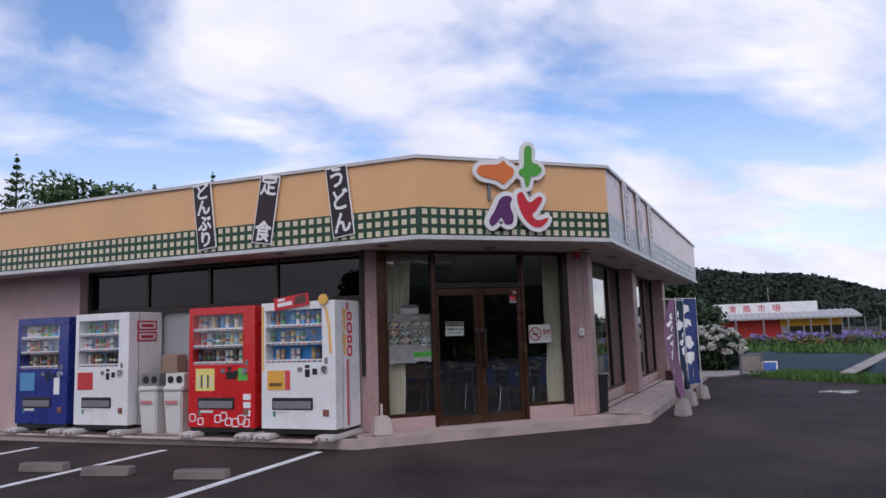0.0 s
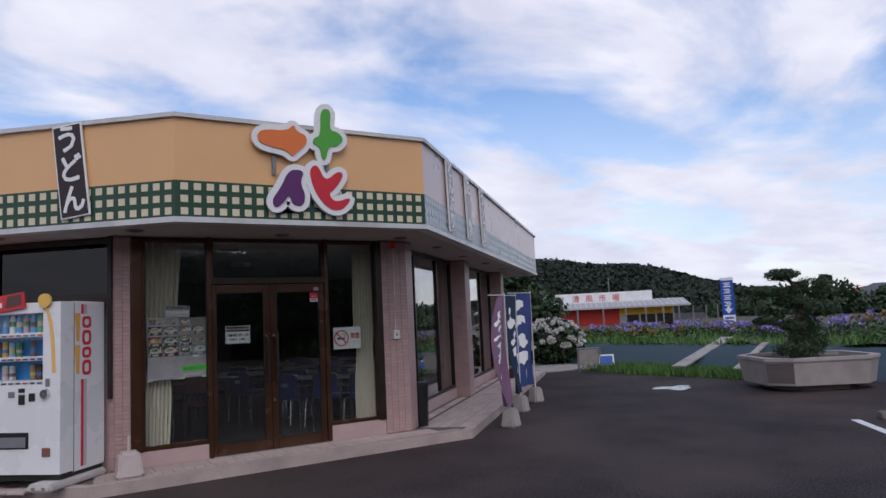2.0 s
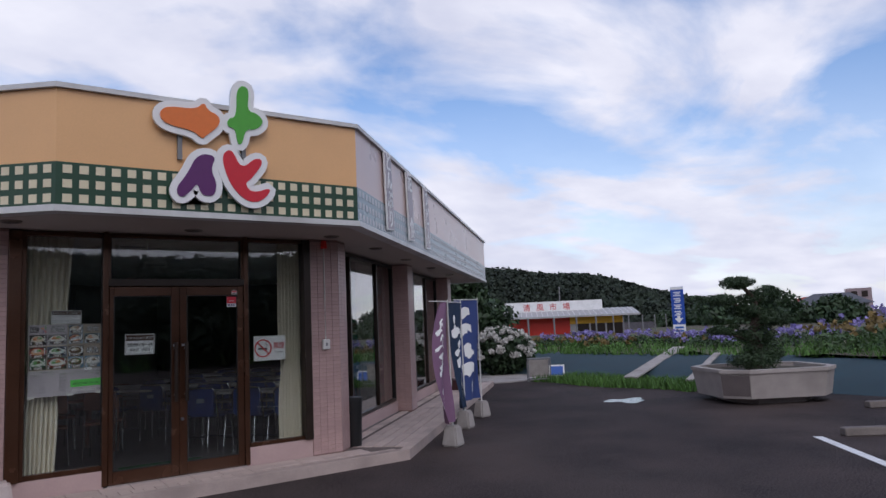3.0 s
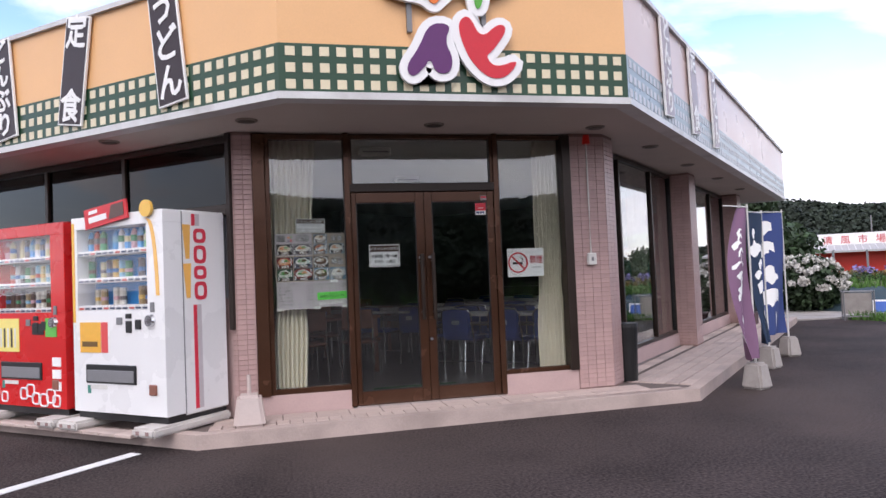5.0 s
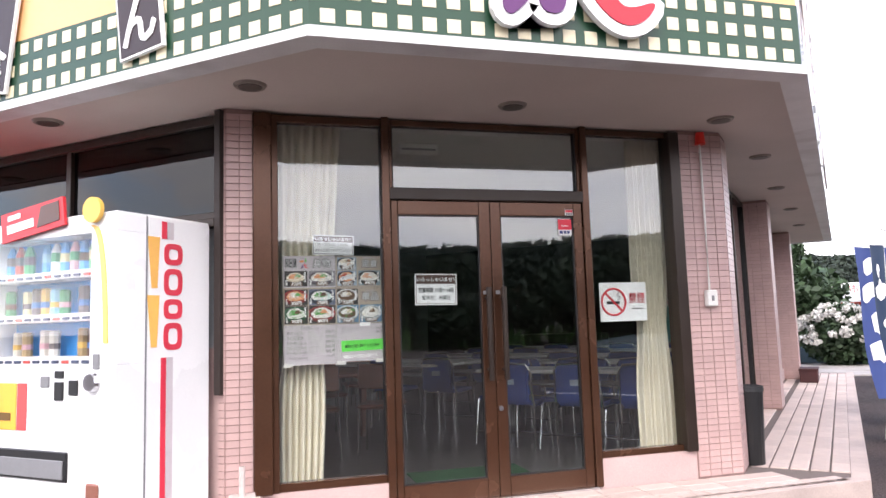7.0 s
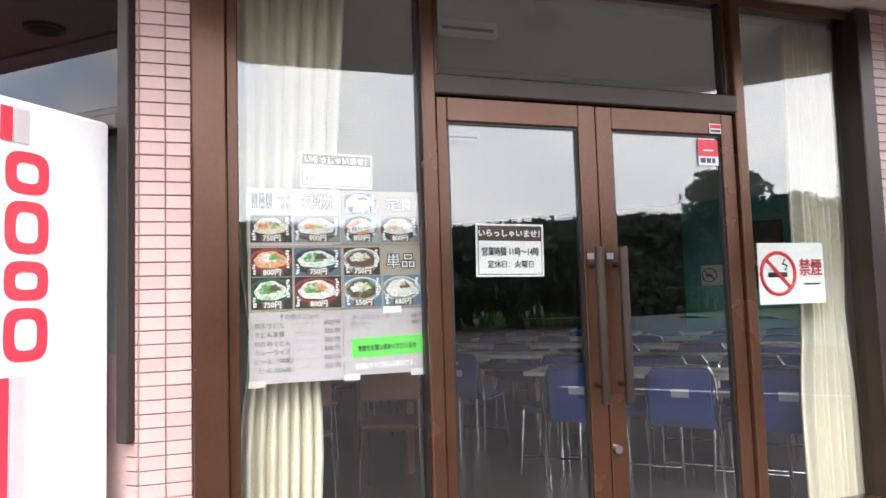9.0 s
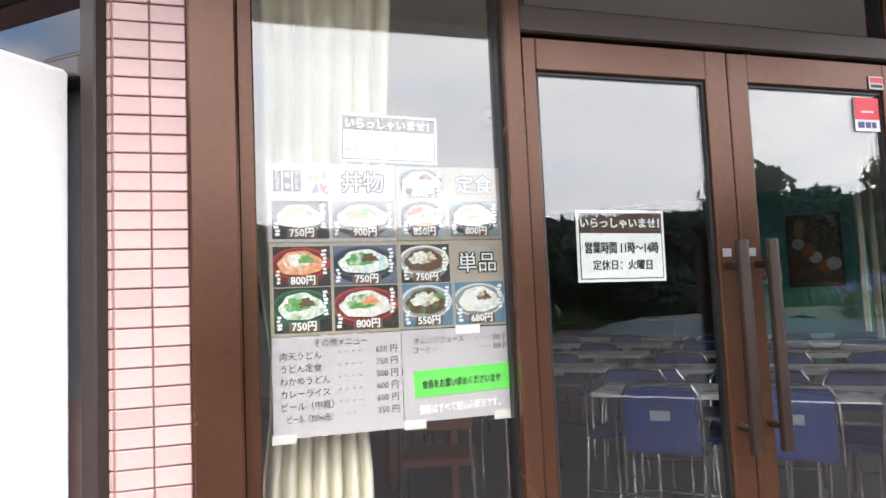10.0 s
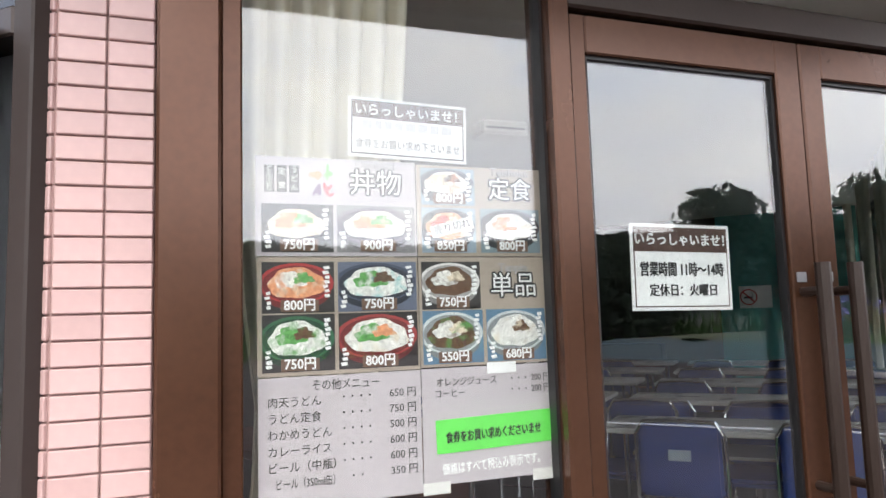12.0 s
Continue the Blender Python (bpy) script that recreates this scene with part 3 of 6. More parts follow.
def vending(name, x0, w, h, body_mat, back_color, label, rng, rows=3, top_row="bottle", inset=0.0):
    """A drinks machine: shell with a display recess, shelves of samples, controls, pick-up flap, feet."""
    d, z0 = 0.68, 0.235
    v = thing(name, ML @ pose(x0, -0.70, 0), label, "vending machine", "vending machines on the walk")
    zt = z0 + h
    wx0, wx1, wz0, wz1 = 0.07, w - 0.20, z0 + h * 0.52, zt - 0.11
    fy = 0.05
    bm = box(0, fy + 0.15, z0, w, d, zt, 0.012)
    part("cabinet", bm, body_mat, v)
    dr = part("door", box(0, 0, z0 + 0.02, w, fy + 0.15, wz0, 0.003), body_mat, v)
    for a in ((0, 0, wz1, w, fy + 0.15, zt - 0.004), (0, 0, wz0, wx0, fy + 0.15, wz1), (wx1, 0, wz0, w, fy + 0.15, wz1)):
        part("door_frame", box(*a, 0.003), body_mat, dr)
    bk = part("display_back", box(wx0, fy + 0.13, wz0, wx1, fy + 0.148, wz1), back_color, v, "coloured backing of the display")
    step = (wz1 - wz0) / rows
    for r in range(rows):
        z = wz0 + r * step
        sh = part("shelf", box(wx0, 0.012, z, wx1, fy + 0.13, z + 0.045, 0.004), WHITE, v, "white shelf with button row")
        n = 11
        pitch = (wx1 - wx0) / n
        for i in range(n):
            x = wx0 + pitch * (i + 0.5)
            part("button", box(x - pitch * 0.32, 0.004, z + 0.010, x + pitch * 0.32, 0.0125, z + 0.026), paint(0.06, 0.08, 0.14) if (i + r) % 4 else paint(0.6, 0.1, 0.08), sh)
            if rng.random() < 0.86:
                tall = r == rows - 1
                c = POP[int(rng.integers(len(POP)))]
                if tall and rng.random() < 0.6:
                    c = [(0.1, 0.35, 0.7), (0.75, 0.78, 0.8), (0.1, 0.4, 0.18)][int(rng.integers(3))]
                if r == 0:
                    c = COFFEE[int(rng.integers(len(COFFEE)))]
                hh = (0.235 if tall else 0.15) * (0.9 + 0.2 * rng.random())
                cn_ = can(sh, x, fy + 0.07, z + 0.045, pitch * 0.37, min(hh, step - 0.06), paint(*c), tall)
                part("label_band", cyl((x, fy + 0.07, z + 0.045 + hh * 0.28), (x, fy + 0.07, z + 0.045 + hh * 0.5), pitch * 0.385, seg=8), paint(*POP[int(rng.integers(len(POP)))]), v)
    g = part("display_glass", box(wx0 - 0.005, 0.0, wz0 + 0.002, wx1 + 0.005, 0.003, wz1 - 0.002), SHOWGLASS, v)
    g.visible_shadow = False
    # pick-up flap, coin slots and plates
    fl = part("pickup_frame", box(w * 0.15, -0.012, z0 + 0.27, w * 0.70, 0.004, z0 + 0.43, 0.006), BLACK, v)
    part("flap", box(w * 0.17, -0.018, z0 + 0.285, w * 0.68, -0.011, z0 + 0.385, 0.003), GREY, fl)
    mid = z0 + h * 0.52
    for a, b, c, e, cm in ((0.60, 0.66, -0.19, -0.09, BLACK), (0.50, 0.56, -0.12, -0.06, GREY), (0.70, 0.76, -0.16, -0.08, BLACK), (0.60, 0.66, -0.07, -0.03, BLACK), (0.86, 0.90, -0.02, 0.06, GREY)):
        part("slot_plate", box(w * a, -0.01, mid + c, w * b, 0.002, mid + e, 0.003), cm, v)
    part("coin_tray", cyl((w * 0.86, 0.0, mid - 0.09), (w * 0.86, -0.03, mid - 0.09), 0.055, 0.045, 16), CHROME, v, "chrome coin return bowl")
    part("change_cup", box(w * 0.83, -0.014, z0 + 0.19, w * 0.91, 0.002, z0 + 0.28, 0.01), paint(0.25, 0.1, 0.07), v)
    part("notice", box(w * 0.19, -0.004, z0 + 0.22, w * 0.38, 0.001, z0 + 0.255), OFFW, v)
    part("notice", box(w * 0.16, -0.004, z0 + 0.18, w * 0.195, 0.001, z0 + 0.25), paint(0.05, 0.25, 0.2), v)
    part("door_seam", box(w - 0.002, 0.19, z0, w + 0.002, 0.2, zt - 0.01), GREY, v)
    part("plinth", box(0.02, 0.03, z0 - 0.045, w - 0.02, d - 0.02, z0 + 0.02), BLACK, v)
    for fx in (0.05, w - 0.13):
        for fyy in (0.06, d - 0.14):
            part("foot", cyl((fx + 0.04, fyy + 0.04, FLOOR_Z + 0.06), (fx + 0.04, fyy + 0.04, z0 - 0.03), 0.02, seg=8), GREY, v)
    for fx in (-0.04, w - 0.24):
        bm = box(fx, -0.16, FLOOR_Z, fx + 0.27, d, FLOOR_Z + 0.075, 0.02, seg=2)
        bs = part("base_block", bm, PALEC, v, "pale concrete foot block")
        for k in range(2):
            part("hole", box(fx + 0.06 + k * 0.11, -0.162, FLOOR_Z + 0.02, fx + 0.10 + k * 0.11, -0.158, FLOOR_Z + 0.05), JOINT, bs)
    return v, z0, zt, mid


rg = np.random.default_rng(4)
v, z0, zt, mid = vending("vending_machine", -1.22, 1.16, 1.715, WHITE, paint(0.04, 0.30, 0.72), "white drinks vending machine with orange trim on concrete feet", rg)
w = 1.16
part("poster", box(0.10, -0.006, mid - 0.36, 0.37, 0.001, mid - 0.10), paint(0.85, 0.45, 0.06), v, "orange notice sticker")
part("poster_stripe", box(0.38, -0.005, mid - 0.36, 0.46, 0.001, mid - 0.10), paint(0.7, 0.08, 0.08), v)
bars = part("poster_text", box(0.13, -0.008, mid - 0.31, 0.33, -0.005, mid - 0.265), paint(0.15, 0.08, 0.02), v)
# orange swoosh round the display
sw = bmesh.new()
arc = [(w - 0.20 + 0.02 + 0.13 * math.sin(a) ** 0.7, zt - 0.07 - 0.85 * (1 - math.cos(a))) for a in [0.02 + i * 0.13 for i in range(11)]]
upright(arc + [(x - 0.034, z) for x, z in reversed(arc)], -0.008, 0.0, sw)
part("swoosh", sw, paint(0.85, 0.5, 0.14), v, "orange curved trim")
part("side_edge", box(0.012, -0.006, mid - 0.1, 0.04, 0.001, zt - 0.05), paint(0.9, 0.5, 0.08), v)
tp = part("top_sign", upright([(0.24, zt - 0.12), (0.78, zt - 0.05), (0.76, zt + 0.11), (0.22, zt + 0.05)], -0.03, -0.012), paint(0.62, 0.03, 0.04), v, "red tilted advertising card")
part("card_bar", upright([(0.29, zt - 0.07), (0.52, zt - 0.04), (0.515, zt + 0.01), (0.285, zt - 0.02)], -0.034, -0.029), PAPER, tp)
part("card_bar", upright([(0.29, zt + 0.005), (0.40, zt + 0.02), (0.40, zt + 0.05), (0.29, zt + 0.035)], -0.034, -0.029), PAPER, tp)
part("card_picture", upright([(0.55, zt - 0.05), (0.74, zt - 0.02), (0.73, zt + 0.09), (0.58, zt + 0.07)], -0.034, -0.029), paint(0.1, 0.05, 0.04), tp)
part("top_disc", cyl((w - 0.16, -0.01, zt + 0.01), (w - 0.16, -0.035, zt + 0.01), 0.07, seg=24), paint(0.85, 0.52, 0.10), v, "round yellow sign")
# side stripe and plain brand shapes
part("side_stripe", box(w, 0.30, z0 + 0.04, w + 0.004, 0.335, mid + 0.02), paint(0.66, 0.03, 0.06), v)
part("side_stripe", box(w, 0.34, z0 + 0.04, w + 0.003, 0.385, mid + 0.02), paint(0.55, 0.5, 0.52), v)
part("side_stripe", box(w, 0.30, zt - 0.13, w + 0.004, 0.335, zt - 0.03), paint(0.66, 0.03, 0.06), v)
part("side_stripe", box(w, 0.34, zt - 0.13, w + 0.003, 0.385, zt - 0.03), paint(0.55, 0.5, 0.52), v)


def side_shape(outline, material, lift=0.004):
    """A flat brand shape on the machine's right side; outline in (y, z)."""
    bm = bmesh.new()
    a = [bm.verts.new((w, y, z)) for y, z in outline]
    b = [bm.verts.new((w + lift, y, z)) for y, z in outline]
    bm.faces.new(a); bm.faces.new(b)
    for i in range(len(a)):
        j = (i + 1) % len(a)
        bm.faces.new((a[i], a[j], b[j], b[i]))
    part("brand_shape", bm, material, v)


yb, BR_RED = 0.29, paint(0.66, 0.03, 0.06)
zb = mid + 0.06


def ring_shape(z, h):
    """A plain rounded red ring."""
    def loop(k, lift):
        out = []
        for i in range(24):
            an = 2 * math.pi * i / 24
            c, q = math.cos(an), math.sin(an)
            out.append(Vector((w + lift, yb + 0.095 + (0.068 - k) * math.copysign(abs(c) ** 0.6, c), z + h / 2 + (h / 2 - k) * math.copysign(abs(q) ** 0.6, q))))
        return out
    bm = bmesh.new()
    rings = [[bm.verts.new(p) for p in loop(k, l)] for k, l in ((0, 0), (0, 0.004), (0.032, 0.004), (0.032, 0))]
    for A, B in zip(rings, rings[1:]):
        for i in range(24):
            bm.faces.new((A[i], A[(i + 1) % 24], B[(i + 1) % 24], B[i]))
    part("brand_shape", bm, BR_RED, v)


for z_, h_ in ((0.0, 0.155), (0.175, 0.115), (0.31, 0.155), (0.485, 0.125)):
    ring_shape(zb + z_, h_)
for k in (0, 0.33):
    side_shape([(yb - 0.06, zb + 0.02 + k), (yb - 0.02, zb + 0.02 + k), (yb - 0.005, zb + 0.31 + k), (yb - 0.09, zb + 0.31 + k)], paint(0.9, 0.48, 0.1), 0.003)

v, z0, zt, mid = vending("vending_machine", -2.47, 1.14, 1.70, RED, paint(0.55, 0.6, 0.62), "red drinks vending machine on concrete feet", rg)
part("poster", box(0.13, -0.006, mid - 0.36, 0.46, 0.001, mid - 0.05), paint(0.8, 0.68, 0.2), v, "yellow notice with bottles")
for i in range(5):
    part("printed_bottle", box(0.17 + i * 0.055, -0.009, mid - 0.32, 0.195 + i * 0.055, -0.005, mid - 0.14), paint(0.05, 0.04, 0.04) if i % 2 else paint(0.7, 0.7, 0.65), v)
part("sticker", box(0.86, -0.006, mid - 0.22, 1.02, 0.001, mid - 0.05), paint(0.12, 0.5, 0.08), v, "green sticker")
part("sticker", box(0.66, -0.006, mid - 0.2, 0.83, 0.001, mid - 0.1), BLACK, v)
for k in range(3):
    part("sticker", box(0.95, -0.006, z0 + 0.18 + k * 0.11, 1.07, 0.001, z0 + 0.26 + k * 0.11), PAPER, v)
hb = tube([(1.14 + 0.02 * math.cos(a) + 0.0, 0.42 + 0.10 * math.sin(a), mid - 0.08 + 0.24 * math.cos(a)) for a in [i * math.pi / 10 for i in range(21)]], 0.012)
part("side_ring", hb, WHITE, v, "white printed ring on the side")
# white chain of rounded squares along the foot of the door
for i, (x, z, s) in enumerate(((0.08, 0.15, 0.05), (0.22, 0.10, 0.045), (0.52, 0.14, 0.05), (0.62, 0.17, 0.055), (0.70, 0.10, 0.05), (0.82, 0.09, 0.055), (0.92, 0.13, 0.06), (1.0, 0.09, 0.05))):
    pts = [(x + s * math.copysign(abs(math.cos(a)) ** 0.5, math.cos(a)), -0.003, z0 + z + s * math.copysign(abs(math.sin(a)) ** 0.5, math.sin(a))) for a in [k * math.pi / 8 for k in range(17)]]
    part("printed_ring", tube(pts, 0.009, 6), WHITE, v)

v, z0, zt, mid = vending("vending_machine", -4.68, 1.08, 1.70, WHITE, paint(0.25, 0.4, 0.55), "white drinks vending machine on concrete feet", rg)
part("poster", box(0.07, -0.006, mid - 0.34, 0.38, 0.001, mid - 0.08), paint(0.55, 0.04, 0.04), v, "red notice sticker")
for zc in (zt - 0.2, zt - 0.37):
    sg = part("side_sign", box(1.08, 0.16, zc - 0.08, 1.086, 0.56, zc + 0.07), paint(0.5, 0.02, 0.06), v, "dark red side sign")
    part("sign_field", box(1.085, 0.19, zc - 0.055, 1.089, 0.53, zc + 0.045), paint(0.75, 0.6, 0.6), sg)
    part("sign_bar", box(1.088, 0.24, zc - 0.03, 1.091, 0.48, zc + 0.015), paint(0.5, 0.02, 0.06), sg)

v, z0, zt, mid = vending("vending_machine", -5.95, 1.12, 1.68, BLUE, paint(0.4, 0.5, 0.6), "dark blue drinks vending machine on concrete feet", rg)
part("poster", box(0.10, -0.006, mid - 0.34, 0.42, 0.001, mid - 0.06), paint(0.1, 0.3, 0.55), v, "blue notice sticker")
part("sticker", box(0.84, -0.006, mid - 0.4, 0.96, 0.001, mid - 0.14), PAPER, v)


# ---- recycling bins ----
def trash_bin(x, label, dark_box):
    b = thing("recycling_bin", ML @ pose(x, -0.42, FLOOR_Z), label, "bin", "recycling bins between the machines")
    bm = bmesh.new()
    bmesh.ops.create_cone(bm, cap_ends=True, segments=4, radius1=0.20, radius2=0.25, depth=0.62, matrix=pose(0, 0, 0.31, 0, 0, 45))
    bmesh.ops.bevel(bm, geom=bm.edges[:], offset=0.02, segments=2, affect="EDGES")
    part("body", bm, OFFW, b)
    lid = part("lid", box(-0.19, -0.19, 0.62, 0.19, 0.19, 0.70, 0.025, seg=2), OFFW, b)
    hd = part("hood", upright([(-0.17, 0.70), (0.17, 0.70), (0.17, 0.88), (-0.17, 0.88)], -0.12, 0.16), GREY if dark_box else OFFW, b)
    for k in (-0.08, 0.08):
        part("hole", cyl((k, -0.119, 0.79), (k, -0.126, 0.79), 0.055, seg=16), BLACK, hd, "round black throw-in hole")
    part("print", box(-0.12, -0.187, 0.44, 0.10, -0.183, 0.49), paint(0.55, 0.2, 0.2), b)
    return b


trash_bin(-3.33, "pale grey recycling bin with two round holes", True)
trash_bin(-2.86, "off-white recycling bin with two round holes", False)
solo("cardboard_box", box(-3.42, -0.22, FLOOR_Z, -3.12, 0.0, FLOOR_Z + 1.15, 0.01), paint(0.35, 0.24, 0.18, 0.8), ML, "tall brown cardboard box behind the bins", "box")


# ---- fascia squares ----
PITCH, SQ = 0.127, 0.072
sq_pale = mesh_of(box(-SQ / 2, -0.004, -SQ / 2, SQ / 2, 0.003, SQ / 2, 0.0012), "square", PALESQ)
sq_mesh = mesh_of(box(-SQ / 2, -0.004, -SQ / 2, SQ / 2, 0.003, SQ / 2, 0.0012), "square", CREAM)
DIRS = ((F0, (1, 0), F1[0] - F0[0], 0.0), (EL, (cl, -sl), LEFT_LEN, -AL), (F1, (cr_, sr), RIGHT_LEN, AR))
for p, d, length, ang in DIRS:
    n = int(length / PITCH)
    off = (length - (n - 1) * PITCH) / 2
    rest = bmesh.new()
    for i in range(n):
        s = off + i * PITCH
        near = length < 4 or (d[1] < 0 and s > length - 4.2) or (d[1] > 0 and s < 3.0)
        for r in range(3):
            m = pose(p[0] + d[0] * s + d[1] * 0.006, p[1] + d[1] * s - d[0] * 0.006, 2.78 + r * 0.125, 0, 0, ang)
            if near:
                ob = new("square", sq_pale if d[1] > 0 else sq_mesh)
                ob.parent = band_side if d[1] > 0 else band
                ob.matrix_local = m
            else:
                k = bmesh.new(); k.from_mesh(sq_mesh); k.transform(m); join(rest, k)
    if len(rest.verts):
        ob = part("squares", rest, PALESQ if d[1] > 0 else CREAM, band_side if d[1] > 0 else band)
        ob["kind"] = "stuff"
    else:
        rest.free()


# ---- banners on the fascia ----
def fascia_banner(base, ang, s_top, s_bot, words, gap, field=None):
    """A dark vertical board with white lettering, tilted; s runs along the fascia from the corner."""
    sgn = -1 if ang < 0 else 1
    t = thing("banner_board", pose(base[0], base[1], 0, 0, 0, ang), "dark vertical banner board with white lettering on the fascia", "sign", "banner boards on the fascia")
    cx, tilt = sgn * (s_top + s_bot) / 2, math.atan2(sgn * (s_top - s_bot), 0.96)
    m = pose(cx, -0.03, 3.265, 0, math.degrees(tilt), 0)
    part("board", box(-0.165, -0.012, -0.485, 0.165, 0.012, 0.485, 0.003), PAPER, t, "white edged board", m=m)
    part("field", box(-0.150, -0.0145, -0.47, 0.150, -0.010, 0.47), field or BANNER, t, m=m)
    n = len(words)
    for i, c in enumerate(words):
        z = 0.47 - 0.94 * (i + 0.5) / n if not gap else (0.33 if i == 0 else -0.33)
        text(c, 0.25 if n > 3 else 0.31, PAPER, t, m @ pose(0, -0.017, z), bold=0.008, squeeze=0.9 if n < 4 else 1.0, depth=0.002)
    return t


fascia_banner(F0, -AL, 1.18, 1.07, "うどん", False)
fascia_banner(F0, -AL, 2.23, 2.39, "定食", True)
fascia_banner(F0, -AL, 3.44, 3.33, "どんぶり", False)
fascia_banner(F1, AR, 1.22, 1.30, "どんぶり", False, PALEB)
fascia_banner(F1, AR, 2.40, 2.50, "定食", True, PALEB)
fascia_banner(F1, AR, 3.58, 3.68, "うどん", False, PALEB)


# ---- flower sign ----
def chaikin(p, n=2):
    for _ in range(n):
        q = []
        for i in range(len(p)):
            a, b = p[i], p[(i + 1) % len(p)]
            q += [(a[0] * 0.75 + b[0] * 0.25, a[1] * 0.75 + b[1] * 0.25), (a[0] * 0.25 + b[0] * 0.75, a[1] * 0.25 + b[1] * 0.75)]
        p = q
    return p


def grow(p, d):
    area = sum(p[i - 1][0] * p[i][1] - p[i][0] * p[i - 1][1] for i in range(len(p)))
    out = []
    for i in range(len(p)):
        a, b = p[i - 2], p[(i + 2) % len(p)]
        e = Vector((b[0] - a[0], b[1] - a[1])).normalized() * (1 if area > 0 else -1)
        out.append((p[i][0] + e.y * d, p[i][1] - e.x * d))
    return out


STROKES = (
    ("orange_stroke", (0.80, 0.19, 0.03), ((875, 87), (892, 75), (948, 79), (964, 62), (972, 80), (996, 90), (996, 112), (970, 132), (960, 142), (944, 125), (905, 117), (880, 107))),
    ("green_stroke", (0.07, 0.36, 0.03), ((1033, 22), (1062, 22), (1055, 76), (1078, 80), (1094, 100), (1075, 117), (1052, 116), (1044, 150), (1034, 150), (1030, 116), (1012, 112), (1014, 95), (1033, 90))),
    ("purple_stroke", (0.10, 0.012, 0.12), ((950, 172), (990, 176), (976, 205), (990, 235), (984, 262), (958, 260), (950, 232), (936, 252), (916, 266), (906, 245), (930, 215))),
    ("red_stroke", (0.62, 0.012, 0.03), ((1002, 170), (1022, 160), (1041, 205), (1075, 177), (1092, 188), (1064, 225), (1048, 235), (1065, 257), (1112, 243), (1088, 274), (1055, 276), (1022, 244), (1004, 200))),
)


def sign_xz(cx, cy):
    px, py = cx / 1.51, 200 + cy / 1.51
    return 0.60 + (px - 571) * 0.00680, 3.965 - (py - 212) * 0.0068 + (px - 650) * 0.00055


FS = thing("flower_sign", pose(0, -1.30, 0), "large white-edged sign of four coloured brush strokes", "sign")
for i, (nm, col, pts) in enumerate(STROKES):
    pl_ = chaikin([sign_xz(*q) for q in pts])
    part("backing", upright(grow(pl_, 0.062), -0.052 - 0.0015 * i, -0.016), WHITE, FS, "white edged backing board")
    part(nm, upright(pl_, -0.064, -0.05), paint(*col, 0.35), FS)
for x in (0.85, 1.45):
    part("bracket", box(x - 0.02, -0.02, 3.2, x + 0.02, 0.01, 3.5), GREY, FS)

# ---- soffit lights ----
dl = thing("downlight", pose(-0.42, -0.51, SOFFIT_Z), "round recessed soffit downlight, off", "ceiling light", "soffit downlights")
part("ring", cyl((0, 0, -0.014), (0, 0, 0.0), 0.085, 0.095, 24), paint(0.22, 0.19, 0.16), dl)
part("lens", cyl((0, 0, -0.018), (0, 0, -0.012), 0.065, 0.07, 20), paint(0.07, 0.06, 0.05), dl)
for x, y in ((1.22, -0.41), (2.83, -0.36), (3.98, 0.62), (5.3, 1.95), (6.7, 3.3), (8.2, 4.8), (-1.69, 0.44), (-3.1, 1.6)):
    copy_thing(dl, pose(x, y, SOFFIT_Z))

# ---- alarm lamp, conduit and switch on the pillar ----
al = thing("alarm_lamp", pose(2.865, -0.045, 0), "small red alarm lamp with white conduit and switch box", "alarm")
part("lamp", cyl((0, -0.02, 2.57), (0, -0.02, 2.66), 0.04, 0.03, 16), paint(0.75, 0.03, 0.02), al, "red lamp")
part("conduit", tube([(0, -0.01, 2.57), (0.003, -0.008, 2.0), (0, -0.01, 1.47)], 0.008), OFFW, al)
part("switch_box", box(-0.045, -0.045, 1.35, 0.045, 0.002, 1.47, 0.008), OFFW, al, "white switch box")
part("switch", box(-0.012, -0.05, 1.39, 0.012, -0.043, 1.43, 0.003), GREY, al)


# ---- papers on the glass ----
def bars_on(parent, x0, x1, z, n, h, material, y=-0.0035, rng=rg):
    """A line of unreadable print as short bars."""
    x = x0
    while x < x1 - 0.004:
        wd = h * (0.8 + 0.5 * rng.random())
        part("print_bar", box(x, y, z, min(x + wd, x1), y + 0.002, z + h), material, parent)
        x += wd + h * 0.35


def sheet(name, x0, z0, x1, z1, label, material=PAPER, y=0.0445, category="notice", tilt=0.0):
    t = thing(name, pose((x0 + x1) / 2, y, (z0 + z1) / 2, 0, tilt, 0), label, category)
    w, h = (x1 - x0) / 2, (z1 - z0) / 2
    part("paper", box(-w, -0.0015, -h, w, 0.0015, h), material, t)
    return t, w, h


# opening hours on the door
t, w, h = sheet("hours_notice", 0.640, 1.412, 0.932, 1.622, "white opening hours notice taped inside the door glass", y=0.0245, tilt=0.8)
part("border", upright([(-w + .008, -h + .008), (w - .008, -h + .008), (w - .008, h - .008), (-w + .008, h - .008)], -0.0022, -0.001), INKBR, t)
part("field", upright([(-w + .011, -h + .011), (w - .011, -h + .011), (w - .011, h - .011), (-w + .011, h - .011)], -0.0028, -0.001), PAPER, t)
part("header", upright([(-w + .01, h - .068), (w - .01, h - .068), (w - .01, h - .01), (-w + .01, h - .01)], -0.0034, -0.001), INKBR, t)
text("いらっしゃいませ！", 0.032, PAPER, t, pose(0.006, -0.004, h - 0.04), bold=0.0006)
text("営業時間 11時～14時", 0.037, INK, t, pose(0, -0.0034, -0.008), squeeze=0.72, bold=0.0006)
